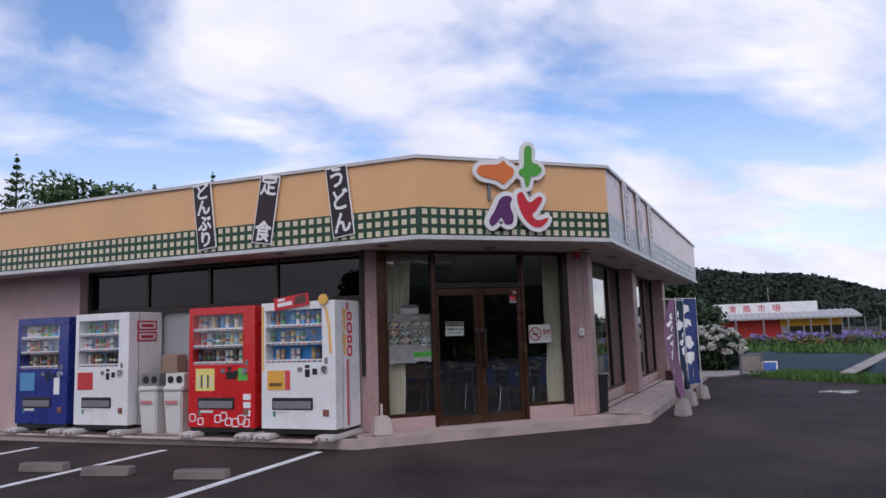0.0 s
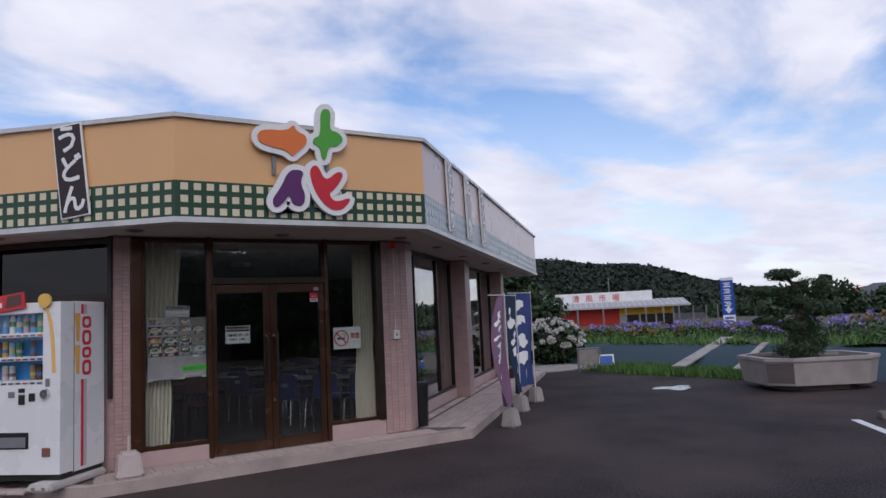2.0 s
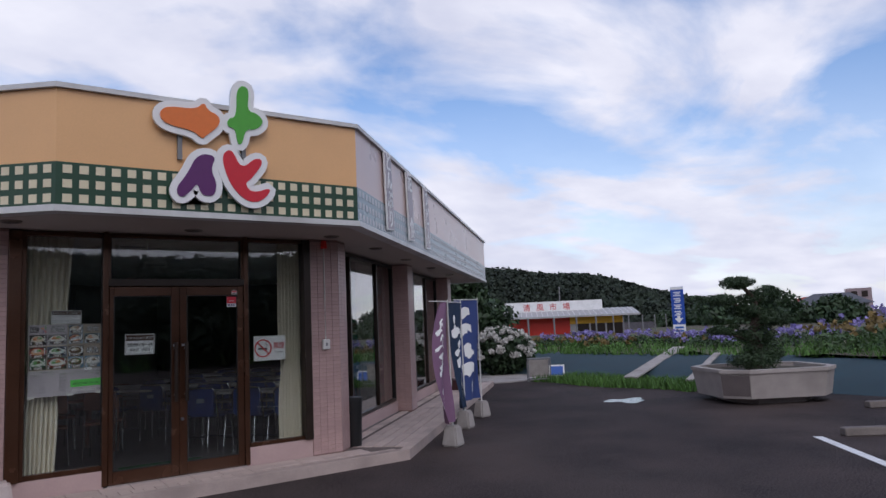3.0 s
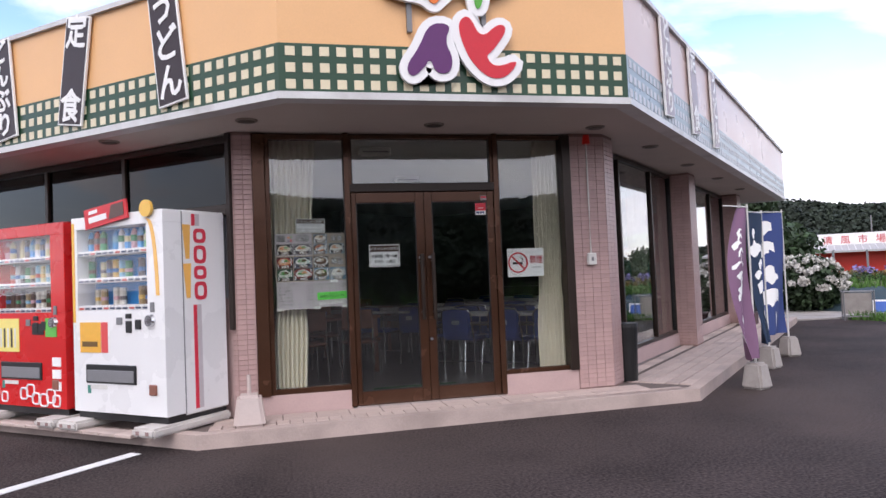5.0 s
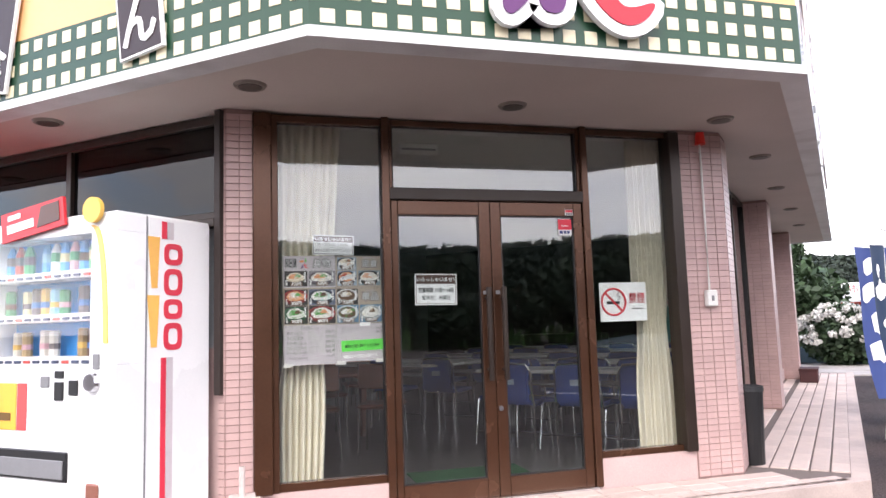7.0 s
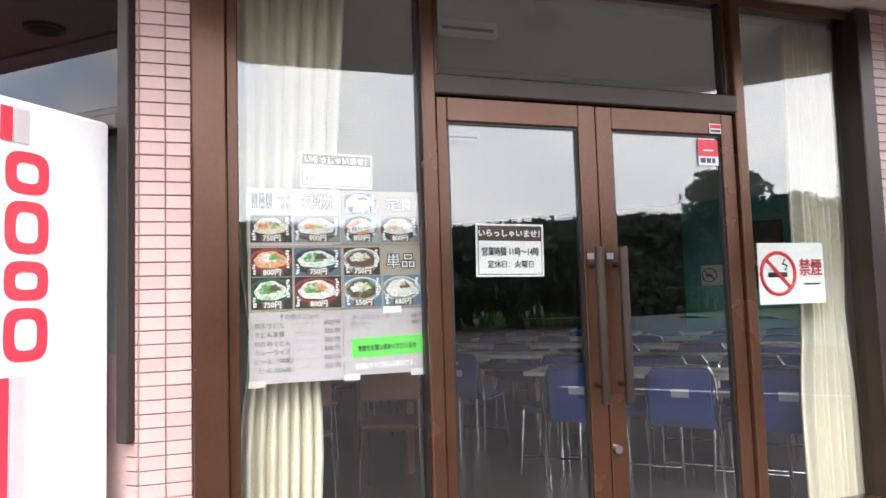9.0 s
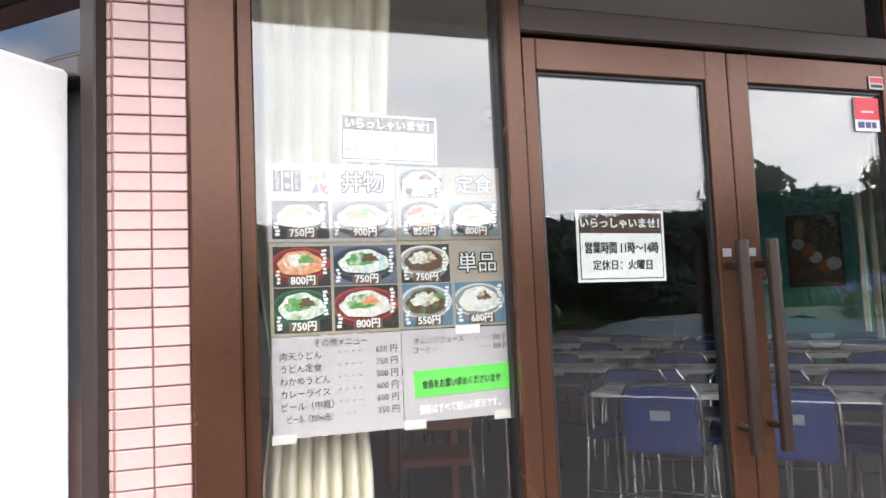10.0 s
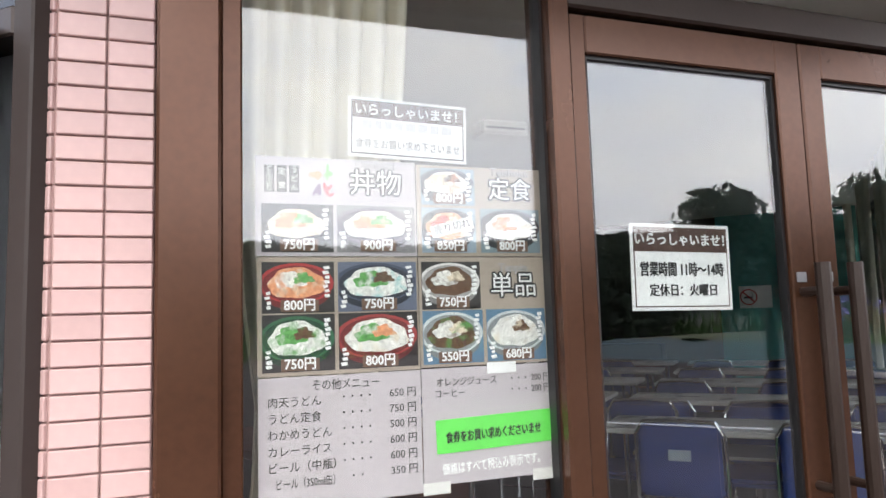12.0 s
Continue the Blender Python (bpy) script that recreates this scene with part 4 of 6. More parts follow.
text("定休日：火曜日", 0.032, INK, t, pose(0.002, -0.0034, -0.058), squeeze=0.9, bold=0.0003)

# ticket notice over the menu
t, w, h = sheet("ticket_notice", -0.03, 1.755, 0.238, 1.885, "white welcome notice taped over the menu", tilt=1.5)
part("border", upright([(-w + .006, -h + .006), (w - .006, -h + .006), (w - .006, h - .006), (-w + .006, h - .006)], -0.0022, -0.001), INK, t)
part("field", upright([(-w + .009, -h + .009), (w - .009, -h + .009), (w - .009, h - .045), (-w + .009, h - .045)], -0.0028, -0.001), PAPER, t)
part("header", upright([(-w + .008, h - .045), (w - .008, h - .045), (w - .008, h - .008), (-w + .008, h - .008)], -0.0030, -0.001), INKBR, t)
text("いらっしゃいませ！", 0.028, PAPER, t, pose(0.004, -0.0036, h - 0.028), bold=0.0005)
bars_on(t, -w + 0.03, w - 0.03, -0.003, 9, 0.018, paint(0.6, 0.6, 0.6))
text("食券をお買い求め下さいませ", 0.023, paint(0.18, 0.18, 0.18), t, pose(0, -0.0032, -0.037), squeeze=0.8)

# no smoking sign on the right window
def no_smoking(t, w, h, y=-0.002):
    ring = [(-w * 0.42 + h * 0.68 * math.cos(a), y, h * 0.68 * math.sin(a)) for a in [k * math.pi / 16 for k in range(33)]]
    part("ring", tube(ring, h * 0.06, 6), paint(0.55, 0.02, 0.03), t, "red ring")
    part("slash", upright([(-w * 0.42 - h * 0.5, h * 0.42), (-w * 0.42 - h * 0.42, h * 0.5), (-w * 0.42 + h * 0.5, -h * 0.42), (-w * 0.42 + h * 0.42, -h * 0.5)], y - 0.003, y), paint(0.55, 0.02, 0.03), t)
    part("cigarette", box(-w * 0.42 - h * 0.4, y - 0.0025, -h * 0.12, -w * 0.42 + h * 0.35, y, h * 0.04), INK, t)
    part("smoke", tube([(-w * 0.42 + h * 0.3, y, h * 0.1), (-w * 0.42 + h * 0.38, y, h * 0.25), (-w * 0.42 + h * 0.2, y, h * 0.32), (-w * 0.42 + h * 0.3, y, h * 0.45)], h * 0.035, 5), INK, t)


t, w, h = sheet("no_smoking_sign", 2.012, 1.262, 2.392, 1.543, "white no smoking sign with red ring on the window", category="sign")
no_smoking(t, w, h)
text("禁煙", 0.085, paint(0.5, 0.03, 0.04), t, pose(w * 0.58, -0.003, 0.02), bold=0.001, squeeze=0.8)
bars_on(t, w * 0.35, w * 0.85, -0.055, 6, 0.008, INK)

# security stickers on the door
t, w, h = sheet("security_sticker", 1.695, 1.885, 1.80, 2.0, "red and white security sticker on the door glass", y=0.0085, category="sticker")
part("red_field", box(-w, -0.003, -h * 0.3, w, -0.001, h), paint(0.75, 0.03, 0.06), t)
bars_on(t, -w * 0.8, w * 0.8, -h * 0.8, 5, h * 0.35, paint(0.05, 0.06, 0.2))
bars_on(t, -w * 0.5, w * 0.5, h * 0.1, 4, h * 0.12, PAPER)
t, w, h = sheet("security_sticker", 1.745, 2.025, 1.805, 2.068, "small red and white sticker on the door frame", y=-0.0125, category="sticker")
part("red_field", box(-w * 0.9, -0.003, 0, w * 0.9, -0.001, h * 0.8), paint(0.7, 0.03, 0.06), t)
bars_on(t, -w * 0.8, w * 0.8, -h * 0.75, 5, h * 0.45, INK)

# ---- menu posters ----
MX0, MX1, MZ0, MZ1 = -0.222, 0.430, 1.062, 1.750
mw, mh = (MX1 - MX0) / 2, (MZ1 - MZ0) / 2
menu = thing("menu_poster", pose((MX0 + MX1) / 2, 0.0465, (MZ0 + MZ1) / 2), "laminated four-sheet food menu poster taped inside the window", "poster")
rows_z = [mh, mh - 0.086, mh - 0.197, mh - 0.217, mh - 0.32, mh - 0.437]
mid_x = 0.012
part("sheet", box(-mw, -0.001, rows_z[2] - 0.008, mid_x, 0.001, mh), MENUBG, menu)
part("sheet", box(mid_x + 0.002, -0.001, rows_z[2] - 0.008, mw - 0.004, 0.001, mh - 0.004), MENUBR, menu)
part("sheet", box(-mw + 0.003, -0.0012, rows_z[5] - 0.008, mid_x, 0.001, rows_z[2] - 0.010), MENUBR, menu)
part("sheet", box(mid_x + 0.002, -0.0012, rows_z[5] - 0.006, mw, 0.001, rows_z[2] - 0.010), MENUBR, menu)
part("sheet", box(-mw + 0.004, -0.0012, -mh - 0.012, mid_x, 0.001, rows_z[5] - 0.010), MENUBG, menu)
part("sheet", box(mid_x + 0.002, -0.0012, -mh, mw + 0.004, 0.001, rows_z[5] - 0.009), MENUBG, menu)
for x, z in ((-mw + 0.03, -mh - 0.012), (mid_x + 0.03, -mh - 0.006), (mw - 0.03, -mh)):
    part("tape", box(x - 0.03, -0.0022, z - 0.012, x + 0.03, -0.001, z + 0.012), OFFW, menu)


def food_mat(a, b):
    return mat("food", a, 0.45, vary=0.4, scale=130, fine=420, grain=0.8, bump=0.3, stain=b, stain_amount=0.85)


def dish(x0, z0, x1, z1, bowl, foods, price, cream_bg=(0.03, 0.025, 0.025)):
    """A photo tile: dark ground, a bowl cropped by the edge, heaped food, brush print and price plate."""
    ph = part("photo", box(x0, -0.0022, z0, x1, -0.001, z1), paint(*cream_bg), menu, "food photograph")
    cx, cz, rx, rz = (x0 + x1) / 2 - 0.004, (z0 + z1) / 2 + 0.008, (x1 - x0) * 0.52, (z1 - z0) * 0.40

    def ell(name, k, y, material, dx=0.0, dz=0.0, wob=0.0, kz=1.0):
        pts = []
        for i in range(28):
            a = i * math.pi / 14
            q = k * (1 + wob * math.sin(3 * a + 40 * cx) + wob * 0.7 * math.sin(7 * a + 60 * cz))
            pts.append((min(x1 - 0.001, max(x0 + 0.001, cx + dx + rx * q * math.cos(a))), min(z1 - 0.001, max(z0 + 0.001, cz + dz + kz * rz * q * math.sin(a)))))
        part(name, upright(pts, y - 0.0005, y), material, ph)
    ell("bowl_side", 0.93, -0.0022, paint(*[c * 0.35 for c in bowl]), 0, -0.014, 0, 1.05)
    ell("bowl", 1.0, -0.0026, paint(*bowl))
    ell("broth", 0.90, -0.0030, paint(*[c * 0.45 for c in bowl]), 0, -0.001)
    ell("food", 0.76, -0.0034, food_mat(foods[0], foods[1]), 0, 0.0, 0.06)
    ell("food", 0.40, -0.0038, food_mat(foods[2], foods[0]), -0.012, 0.006, 0.16)
    ell("garnish", 0.26, -0.0042, food_mat(foods[3], foods[1]), 0.014, 0.010, 0.22)
    for side, n_p in ((1, 7), (-1, 4)):
        z = z1 - 0.010 if side > 0 else z0 + 0.042
        for i in range(n_p):
            xm = (x1 - 0.016 if side > 0 else x0 + 0.012) + 0.002 * math.sin(i * 2 + cx * 90)
            wd, hh = 0.0045 + 0.003 * rg.random(), 0.0035 + 0.002 * rg.random()
            part("print_bar", upright([(xm - wd, z), (xm + wd * 0.7, z + 0.002), (xm + wd, z - hh), (xm - wd * 0.6, z - hh - 0.002)], -0.0052, -0.0046), PAPER, ph)
            z -= 0.0095
    part("price_plate", box(cx - 0.032, -0.0052, z0 + 0.002, cx + 0.044, -0.0045, z0 + 0.026), paint(0.16, 0.09, 0.06), ph)
    text(price + "円", 0.027, PAPER, ph, pose(cx + 0.006, -0.0055, z0 + 0.0145), bold=0.0006, squeeze=0.95)


WH, NOOD, GR, BRN, RD, ORG = (0.75, 0.74, 0.70), (0.70, 0.60, 0.45), (0.10, 0.32, 0.08), (0.12, 0.06, 0.03), (0.45, 0.06, 0.04), (0.7, 0.3, 0.15)
xs = [-mw + 0.012, -mw + 0.165, mid_x - 0.004, mid_x + 0.012, mid_x + 0.150, mw - 0.014]
gap_ = 0.008
dish(xs[0], rows_z[2], xs[1] - gap_, rows_z[1] - 0.012, (0.05, 0.04, 0.04), (NOOD, WH, ORG, GR), "750")
dish(xs[1], rows_z[2], xs[2], rows_z[1] - 0.012, (0.2, 0.17, 0.2), (WH, NOOD, ORG, GR), "900", (0.25, 0.24, 0.25))
dish(xs[0], rows_z[4], xs[1] - gap_, rows_z[3], (0.40, 0.03, 0.03), (ORG, NOOD, WH, GR), "800")
dish(xs[1], rows_z[4], xs[2], rows_z[3], (0.05, 0.06, 0.10), (WH, (0.3, 0.6, 0.6), GR, BRN), "750", (0.12, 0.14, 0.2))
dish(xs[0], rows_z[5], xs[1] - gap_, rows_z[4] - 0.003, (0.03, 0.12, 0.06), (WH, GR, GR, BRN), "750")
dish(xs[1], rows_z[5], xs[2], rows_z[4] - 0.003, (0.35, 0.05, 0.05), (WH, NOOD, GR, ORG), "800")
dish(xs[3], rows_z[1] - 0.006, xs[4] - 0.012, mh - 0.010, (0.1, 0.12, 0.15), (WH, ORG, NOOD, BRN), "800", (0.3, 0.38, 0.45))
dish(xs[3], rows_z[2], xs[4] - 0.012, rows_z[1] - 0.012, (0.08, 0.08, 0.1), (ORG, WH, RD, NOOD), "850", (0.3, 0.38, 0.45))
dish(xs[4], rows_z[2], xs[5] - 0.004, rows_z[1] - 0.012, (0.05, 0.05, 0.06), (WH, NOOD, ORG, WH), "800", (0.2, 0.27, 0.3))
dish(xs[3] - 0.004, rows_z[4], xs[4] - 0.006, rows_z[3], (0.72, 0.7, 0.68), (BRN, BRN, WH, NOOD), "750")
dish(xs[3] - 0.004, rows_z[5], xs[4] - 0.003, rows_z[4] - 0.003, (0.6, 0.65, 0.66), (BRN, GR, WH, NOOD), "550", (0.1, 0.2, 0.3))
dish(xs[4] + 0.006, rows_z[5], xs[5], rows_z[4] - 0.003, (0.55, 0.6, 0.62), (WH, NOOD, WH, BRN), "680", (0.1, 0.2, 0.3))
so = part("sold_out_strip", box(-0.05, -0.0065, -0.013, 0.05, -0.0055, 0.013), PAPER, menu, "white sold out strip", m=pose((xs[3] + xs[4]) / 2, 0, (rows_z[1] + rows_z[2]) / 2, 0, -14, 0))
text("売り切れ", 0.022, INK, menu, pose((xs[3] + xs[4]) / 2, -0.0068, (rows_z[1] + rows_z[2]) / 2, 0, -14, 0))


def heading(x, z, roman, kanji, size=0.058):
    text(roman, 0.026, paint(0.42, 0.40, 0.40), menu, pose(x, -0.002, z + 0.036), bold=0.0004)
    text(kanji, size, INK, menu, pose(x, -0.0018, z - 0.006), bold=0.0042, depth=0.0004)
    text(kanji, size, PAPER, menu, pose(x, -0.0032, z - 0.006), bold=0.0, depth=0.0004)


heading((xs[1] + xs[2]) / 2, mh - 0.046, "Donburi", "丼物")
heading((xs[4] + xs[5]) / 2, mh - 0.05, "Teishoku", "定食", 0.054)
heading((xs[4] + xs[5]) / 2, rows_z[3] - 0.05, "Tanpin", "単品", 0.058)
for i, wd in enumerate(("どんぶり", "定食", "うどん")):
    x = -mw + 0.028 + i * 0.025
    part("mini_banner", box(x - 0.010, -0.0022, mh - 0.074, x + 0.010, -0.001, mh - 0.018), INK, menu)
    for j, c in enumerate(wd):
        text(c, 0.016, PAPER, menu, pose(x, -0.0026, mh - 0.018 - 0.056 * (j + 0.5) / len(wd)), depth=0.0003)
for i, (nm, col, pts) in enumerate(STROKES):
    q = [sign_xz(*p) for p in chaikin(pts, 1)]
    part("mini_stroke", upright([(-mw + 0.134 + (x - 1.18) * 0.052, mh - 0.048 + (z - 3.38) * 0.06) for x, z in q], -0.0022, -0.001), paint(*[min(0.8, c + 0.08) for c in col], 0.4), menu)
text("その他メニュー", 0.024, paint(0.1, 0.1, 0.1), menu, pose((-mw + mid_x) / 2 + 0.01, -0.0018, rows_z[5] - 0.030), squeeze=0.85)
for i, (a, b) in enumerate((("肉天うどん", "650"), ("うどん定食", "750"), ("わかめうどん", "500"), ("カレーライス", "600"), ("ビール（中瓶）", "600"), ("ビール（350ml缶）", "350"))):
    z = rows_z[5] - 0.060 - i * 0.0315
    wl_ = 0.021 * len(a)
    text(a, 0.0225, paint(0.1, 0.1, 0.1), menu, pose(-mw + 0.022 + min(wl_, 0.155) / 2, -0.0018, z), squeeze=min(0.95, 0.155 / wl_))
    text("・・・・" if len(a) < 8 else "・・", 0.0225, paint(0.1, 0.1, 0.1), menu, pose(-mw + 0.20, -0.0018, z + 0.004), squeeze=0.8)
    text(b + " 円", 0.0225, paint(0.1, 0.1, 0.1), menu, pose(mid_x - 0.040, -0.0018, z + 0.006), squeeze=0.95)
for i, a in enumerate(("オレンジジュース", "コーヒー")):
    z = rows_z[5] - 0.040 - i * 0.024
    text(a, 0.021, paint(0.1, 0.1, 0.1), menu, pose(mid_x + (0.105 if i == 0 else 0.065), -0.0018, z), squeeze=0.85)
    text("・・・ 200 円", 0.021, paint(0.1, 0.1, 0.1), menu, pose(mw - 0.06, -0.0018, z), squeeze=0.8)
part("white_patch", box(0.165, -0.003, rows_z[5] - 0.026, 0.235, -0.001, rows_z[5] - 0.002, 0.0008), PAPER, menu, "white correction patch")
part("ticket_strip", box(mid_x + 0.025, -0.0028, -mh + 0.062, mw - 0.008, -0.001, -mh + 0.132), LIME, menu, "bright green notice strip", m=pose(0, 0, 0, 0, -1.5, 0))
text("食券をお買い求めくださいませ", 0.026, INK, menu, pose((mid_x + mw) / 2 + 0.008, -0.0034, -mh + 0.097, 0, -1.5, 0), squeeze=0.62, bold=0.0003)
text("価格はすべて税込み表示です。", 0.026, PAPER, menu, pose((mid_x + mw) / 2 + 0.006, -0.002, -mh + 0.032, 0, -1.5, 0), squeeze=0.66, bold=0.0004)


# ---- curtains ----
def curtain(name, top, bottom, y, z0, z1, label, m=I4):
    """A gathered drape; top and bottom give its left and right edge, with a tie at mid height."""
    bm = bmesh.new()
    nx, nz = 60, 16
    g = []
    for j in range(nz + 1):
        f = j / nz
        row = []
        for i in range(nx + 1):
            u = i / nx
            x = (bottom[0] * (1 - f) + top[0] * f) * (1 - u) + (bottom[1] * (1 - f) + top[1] * f) * u
            tie = math.exp(-((f - 0.42) / 0.1) ** 2) * 0.25
            c = ((bottom[0] + bottom[1]) * (1 - f) + (top[0] + top[1]) * f) / 2
            x = x + (c - x) * tie
            row.append(bm.verts.new((x, y + 0.03 * math.sin(u * 44 + 0.6 * math.sin(f * 5)) + 0.008 * math.sin(u * 19 + f * 3), z0 + (z1 - z0) * f)))
        g.append(row)
    for j in range(nz):
        for i in range(nx):
            bm.faces.new((g[j][i], g[j][i + 1], g[j + 1][i + 1], g[j + 1][i]))
    ob = solo(name, bm, CURTAIN, m, label, "curtain", "cream curtains", smooth=True)
    so_ = ob.modifiers.new("thickness", "SOLIDIFY")
    so_.thickness = 0.004
    return ob


curtain("curtain", (-0.26, 0.17), (-0.25, 0.02), 0.17, 0.14, 2.64, "cream gathered curtain hanging inside the entrance window")
curtain("curtain", (2.36, 2.66), (2.36, 2.66), 0.17, 0.14, 2.64, "cream gathered curtain tied back inside the entrance window")
curtain("curtain", (2.7, 3.6), (2.9, 3.6), 0.60, 0.14, 2.64, "cream gathered curtain hanging inside the side window", MR)
curtain("curtain", (6.2, 6.36), (6.2, 6.36), 0.60, 0.14, 2.64, "cream gathered curtain hanging inside the side window", MR)
curtain("curtain", (4.4, 4.9), (4.4, 4.8), 0.60, 0.14, 2.64, "cream gathered curtain hanging inside the side window", MR)


# ---- dining room ----
def blue_chair(m):
    c = thing("folding_chair", m, "blue vinyl chair with chrome tube frame at the table", "chair", "blue dining chairs")
    for s in (-1, 1):
        part("leg", tube([(s * 0.21, -0.20, 0), (s * 0.205, -0.19, 0.42), (s * 0.20, -0.22, 0.60), (s * 0.195, -0.235, 0.72), (s * 0.16, -0.24, 0.775), (0, -0.242, 0.785)], 0.011), CHROME, c)
        part("leg", tube([(s * 0.21, 0.22, 0), (s * 0.20, 0.16, 0.42), (s * 0.20, -0.18, 0.40)], 0.011), CHROME, c)
    part("seat", box(-0.20, -0.19, 0.415, 0.20, 0.20, 0.455, 0.018, seg=2), CHAIRB, c)
    b = part("backrest", box(-0.185, -0.255, 0.44, 0.185, -0.225, 0.772, 0.02, seg=2), CHAIRB, c)
    part("label_plate", box(-0.05, -0.259, 0.60, 0.05, -0.254, 0.65), paint(0.35, 0.42, 0.5), b, "pale maker's plate")
    part("stretcher", tube([(-0.21, 0.20, 0.12), (0.21, 0.20, 0.12)], 0.008), CHROME, c)
    return c


def long_table(m, L=1.8):
    t = thing("dining_table", m, "long white-topped folding table with steel legs", "table", "white dining tables")
    part("tabletop", box(-L / 2, 0, 0.69, L / 2, 0.45, 0.72, 0.006), TABLEW, t)
    part("shelf", box(-L / 2 + 0.15, 0.05, 0.58, L / 2 - 0.15, 0.40, 0.595), GREY, t)
    for x in (-L / 2 + 0.12, L / 2 - 0.12):
        for y in (0.05, 0.40):
            part("leg", tube([(x, y, 0), (x, y, 0.69)], 0.013), CHROME, t)
    return t


FIN = FLOOR_Z + 0.004
TB = MR @ pose(0, 0, FIN, 0, 0, -90)      # x along -v, y along u
base_chair = blue_chair(TB @ pose(-1.90, 0.36, 0))
base_table = long_table(TB @ pose(-1.40, 0.25, 0))
copy_thing(base_table, TB @ pose(-3.9, 0.9, 0, 0, 0, 1))
for v_ in (1.28, 0.72):
    copy_thing(base_chair, TB @ pose(-v_, 0.34 + 0.03 * v_, 0, 0, 0, 3 - 4 * v_))
for v_ in (2.2, 1.55, 0.95):
    copy_thing(base_chair, TB @ pose(-v_, 0.66, 0, 0, 0, 180))
for k, u in enumerate((1.45, 2.65, 3.85, 5.0)):
    copy_thing(base_table, TB @ pose(-1.5, u, 0, 0, 0, 0.5 * k))
    copy_thing(base_table, TB @ pose(-3.45, u + 0.05, 0))
    for v_ in (2.1, 1.4, 0.8, 3.1, 3.8):
        copy_thing(base_chair, TB @ pose(-v_, u - 0.28, 0, 0, 0, 4 * math.sin(7 * v_ + u)))


def wood_table(m):
    t = thing("wooden_table", m, "brown wooden dining table with square legs", "table", "wooden dining tables")
    part("tabletop", box(-0.6, -0.4, 0.68, 0.6, 0.4, 0.72, 0.008), WOOD, t)
    for x in (-0.54, 0.54):
        for y in (-0.34, 0.34):
            part("leg", box(x - 0.03, y - 0.03, 0, x + 0.03, y + 0.03, 0.68, 0.004), WOOD, t)
    return t


def brown_chair(m):
    c = thing("dining_chair", m, "brown wooden dining chair with pale steel legs", "chair", "brown dining chairs")
    part("seat", box(-0.2, -0.2, 0.42, 0.2, 0.2, 0.46, 0.015), WOOD, c)
    part("backrest", box(-0.19, 0.18, 0.6, 0.19, 0.205, 0.82, 0.012), WOOD, c)
    for s in (-1, 1):
        part("leg", tube([(s * 0.18, 0.20, 0.82), (s * 0.18, 0.19, 0.45), (s * 0.19, 0.22, 0)], 0.01), CHROME, c)
        part("leg", tube([(s * 0.18, -0.17, 0.43), (s * 0.19, -0.2, 0)], 0.01), CHROME, c)
    return c


wt = wood_table(pose(0.35, 2.5, FIN, 0, 0, 20))
bc = brown_chair(pose(0.35, 3.15, FIN, 0, 0, 10))
for x, y, a in ((-1.6, 2.9, 5), (0.9, 4.9, 15), (-1.3, 5.0, 0)):
    copy_thing(wt, pose(x, y, FIN, 0, 0, a))
for x, y, a in ((0.1, 1.85, 195), (0.75, 1.9, 160), (-1.5, 3.6, 0), (-1.7, 2.2, 180), (-1.0, 2.3, 190), (0.9, 4.2, 180), (1.2, 5.6, 0), (-1.3, 4.3, 180)):
    copy_thing(bc, pose(x, y, FIN, 0, 0, a))

# things on the teal wall
TW = MR @ pose(6.40, 0, 0, 0, 0, -90)
pic = thing("picture", TW @ pose(-1.10, 0, 1.84), "framed food photograph on the teal wall", "picture")
part("frame", box(-0.31, -0.03, -0.46, 0.31, -0.002, 0.46, 0.006), DARKBROWN, pic)
part("print", box(-0.28, -0.034, -0.43, 0.28, -0.029, 0.43), paint(0.12, 0.06, 0.035), pic)
for i in range(7):
    a, b, s = -0.22 + 0.44 * rg.random(), -0.34 + 0.68 * rg.random(), 0.05 + 0.06 * rg.random()
    part("printed_dish", cyl((a, -0.034, b), (a, -0.0365 - 0.0003 * i, b), s, seg=14), paint(*[(0.5, 0.48, 0.42), (0.4, 0.12, 0.05), (0.3, 0.2, 0.08)][i % 3]), pic)
ns = thing("no_smoking_sign", TW @ pose(-1.68, -0.004, 1.58), "small white no smoking sign on the teal wall", "sign")
part("paper", box(-0.19, -0.003, -0.14, 0.19, 0.002, 0.14), PAPER, ns)
no_smoking(ns, 0.19, 0.14, -0.004)
sh = thing("serving_shelf", MR @ pose(6.1, 3.6, FIN, 0, 0, -90), "dark wooden serving shelf with stacked goods", "shelf")
part("body", box(-0.8, -0.2, 0, 0.8, 0.2, 0.9, 0.01), DARKBROWN, sh)
for z in (0.35, 0.62):
    part("shelf", box(-0.78, -0.24, z, 0.78, -0.19, z + 0.02), WOOD, sh)
mat_ = solo("door_mat", box(0.75, 0.35, FIN, 1.65, 0.95, FIN + 0.012, 0.004), paint(0.03, 0.12, 0.05, 0.9), label="dark green door mat on the vinyl floor", category="mat")
for x in (0.80, 1.5):
    cv = thing("ceiling_vent" if x > 1 else "air_curtain", pose(x, 0.55 if x < 1 else 2.6, 2.64), "white ceiling unit over the entrance", "vent")
    part("case", box(-0.16, -0.1, -0.09, 0.16, 0.1, 0, 0.015), OFFW, cv)
    part("slot", box(-0.13, -0.102, -0.06, 0.13, -0.099, -0.045), GREY, cv)

